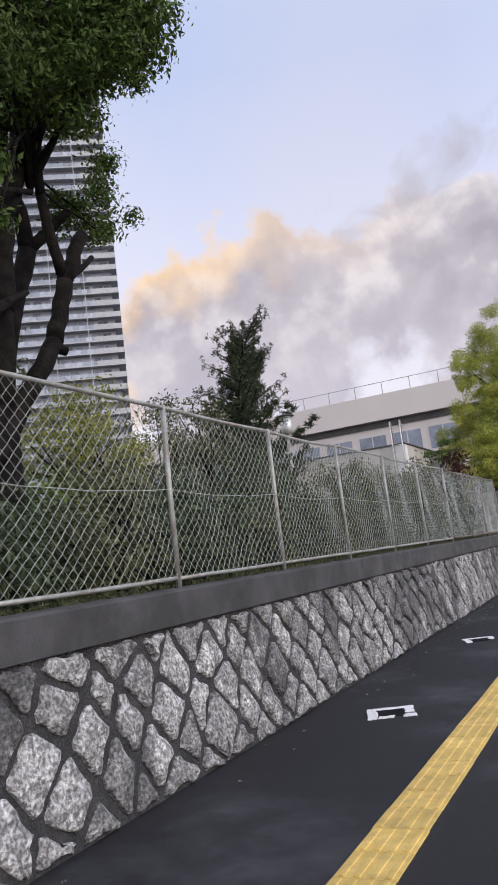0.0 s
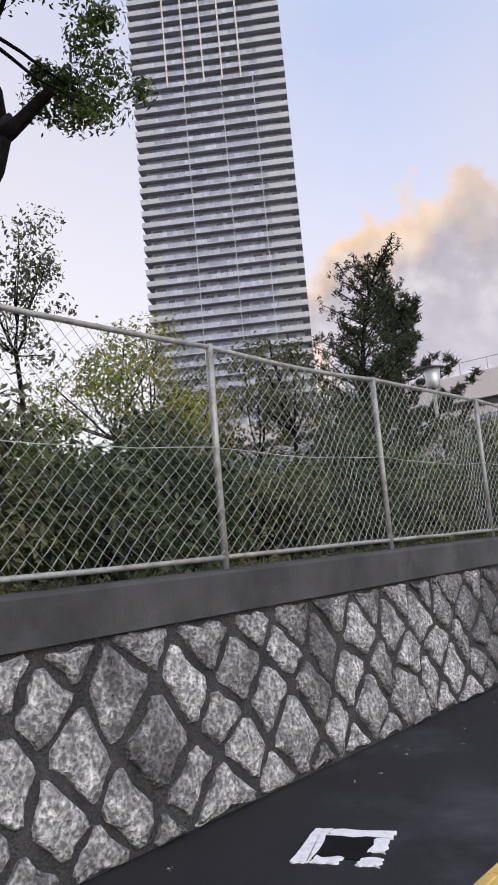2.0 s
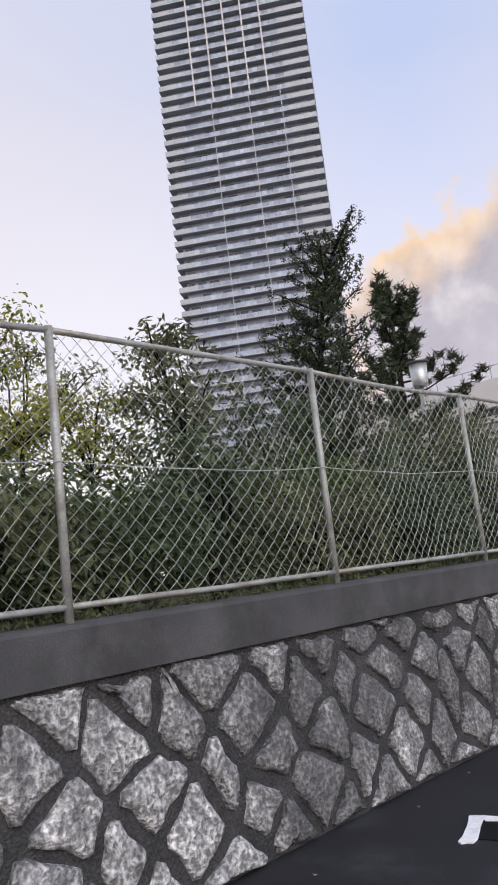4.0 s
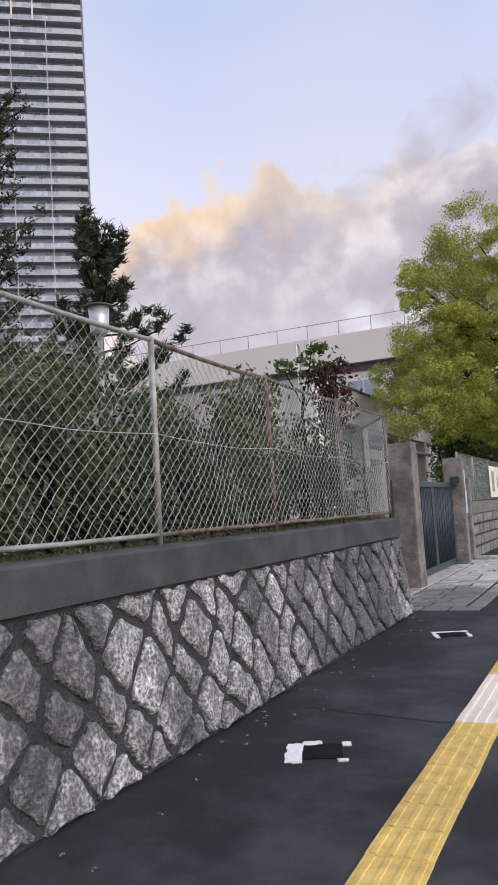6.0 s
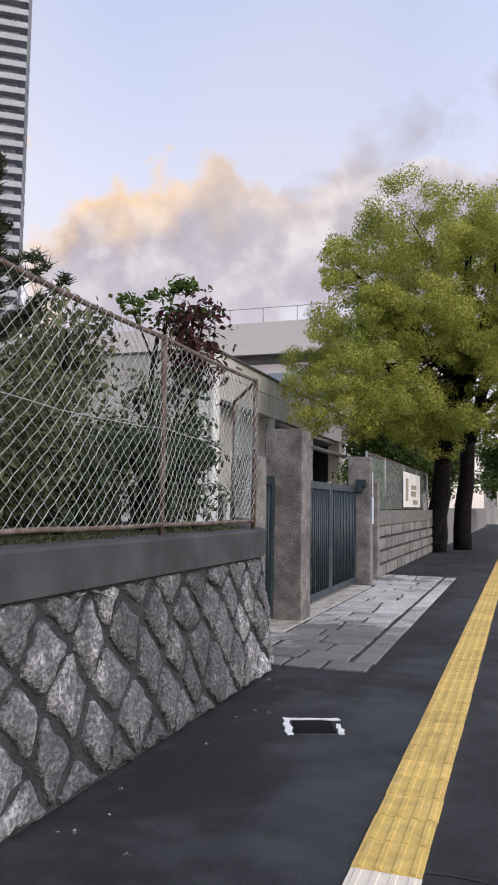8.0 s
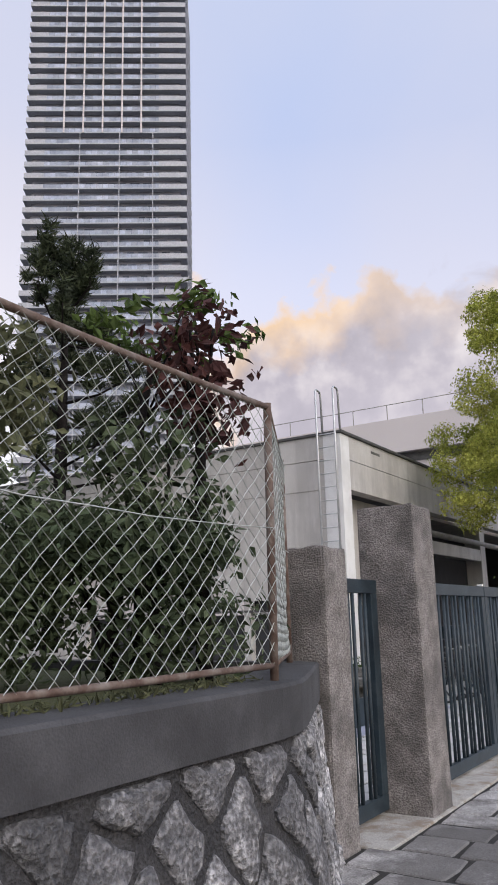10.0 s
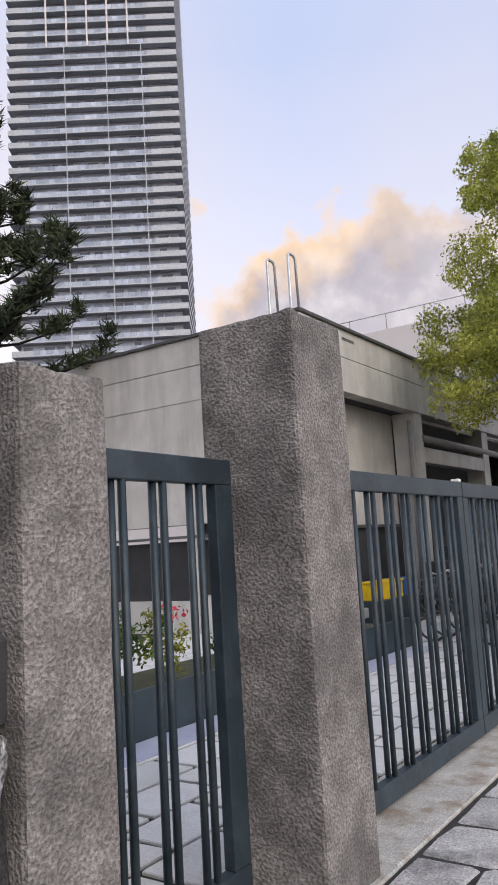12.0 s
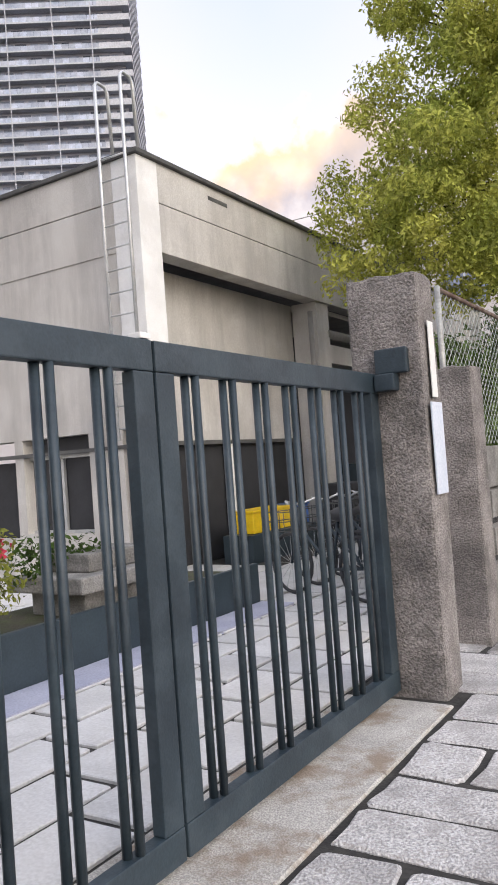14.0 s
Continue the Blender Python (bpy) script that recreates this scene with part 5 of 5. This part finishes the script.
def apron_slabs():
    rng = random.Random(15)
    g = 0.019
    # kerb along the street
    y = 8.6
    while y < 18.4:
        ln = rng.uniform(0.7, 1.1)
        slab_piece("kerb_slab", apron, 0.82 + g, 1.05, y + g, min(y + ln, 18.6) - g, -0.02, 0.018, M_slab, rng)
        y += ln
    x = 0.0
    for x0, x1 in ((-0.15, 0.24), (0.24, 0.62), (0.62, 1.05)):
        slab_piece("kerb_slab", apron, x0 + g, x1 - g, 8.22, 8.6 - g, -0.02, 0.018, M_slab, rng)
    # threshold under the gates
    for y0, y1 in ((9.96, 10.93), (10.93, 11.52), (11.52, 13.2), (13.2, 14.9), (14.9, 15.9)):
        slab_piece("threshold_slab", apron, -0.95, -0.28 - g, y0, y1 - 0.004, -0.02, 0.02, M_thresh, rng)
    y = 8.62
    while y < 18.5:
        dy = rng.uniform(0.34, 0.50)
        x = -0.48 if y < 9.9 else (-0.285 if y < 15.9 else -0.9)
        while x < 0.80:
            w = rng.uniform(0.30, 0.82)
            if 0.80 - (x + w) < 0.25:
                w = 0.80 - x
            slab_piece("slab", apron, x + g, x + w - g, y + g, min(y + dy, 18.6) - g, -0.02, 0.016, M_slab, rng, 0.010, 0.013)
            x += w
        y += dy


apron_slabs()
yard = tagged(part("yard_paving", boxm(-14, -0.96, 9.61, 40, -0.05, 0.004), M_joint), "pale slab paving of the yard inside the gates", "paving", kind="structure")


def yard_slabs():
    rng = random.Random(16)
    for i in range(5):
        for j in range(22):
            x1 = -0.98 - i * 0.42
            y0 = 9.7 + j * 0.62 + (0.31 if i % 2 else 0)
            slab_piece("slab", yard, x1 - 0.383, x1, y0, y0 + 0.575, 0.0, 0.022, M_yard, rng, 0.006)
    for i in range(5):
        x1 = -4.25 - i * 0.8
        for j in range(14):
            y0 = 9.7 + j * 0.8
            slab_piece("slab", yard, x1 - 0.765, x1, y0, y0 + 0.765, 0.0, 0.022, M_yard, rng, 0.006)
    slab_piece("slab", yard, -4.2, -3.1, 18.5, 30, 0.0, 0.022, M_yard, rng, 0.006)


yard_slabs()
strip = empty("tactile_strip", "yellow ribbed tactile guide strip along the pavement", "tactile paving", (1.86, 0, 0), kind="structure")


def tactile():
    rng = random.Random(17)
    base = None
    for v in range(3):
        bm = bmesh.new()
        box(bm, -0.149, 0.149, -0.1485, 0.1485, -0.01, 0.007, 0.002)
        for k in range(4):
            x = -0.1125 + 0.075 * k
            rib = box(bm, x - 0.019, x + 0.019, -0.138, 0.138, 0.0, 0.012)
            for w in rib:
                if w.co.z > 0.005:
                    w.co.x = x + (w.co.x - x) * 0.65
        me = bpy.data.meshes.new("tactile_tile")
        bm.to_mesh(me)
        bm.free()
        base = me
    yme, wme = base, base.copy()
    yme.materials.append(M_yellow)
    wme.materials.append(M_whitetile)
    for k in range(-62, 190):
        y = 2.87 + 0.30 * k + 0.15
        ob = new("tactile_tile", wme if 0 <= k < 5 else yme)
        ob.parent = strip
        ob.location = (rng.uniform(-0.003, 0.003), y, rng.uniform(0, 0.002))
        ob.rotation_euler = (0, 0, rng.uniform(-0.006, 0.006))


tactile()


def block_courses():
    rng = random.Random(18)
    for c in range(4):
        y = 17.62
        while y < 29.3:
            ln = rng.uniform(0.4, 0.75)
            y1 = min(y + ln, 29.5)
            z0, z1 = c * 0.285 + 0.01, c * 0.285 + 0.265
            o = 0.03 + rng.uniform(0, 0.03)
            d = [(-0.55, y + 0.015, z0), (-0.55, y1 - 0.015, z0), (-0.55, y1 - 0.015, z1), (-0.55, y + 0.015, z1)]
            e = [(-0.52 + o, y + 0.04, z0 + 0.025), (-0.52 + o, y1 - 0.04, z0 + 0.025), (-0.52 + o, y1 - 0.04, z1 - 0.025), (-0.52 + o, y + 0.04, z1 - 0.025)]
            verts = d + e
            faces = [(4, 5, 6, 7)] + [(k, (k + 1) % 4, 4 + (k + 1) % 4, 4 + k) for k in range(4)]
            pydata("block", verts, faces, M_block, bw)
            y = y1


block_courses()
wall_stones()
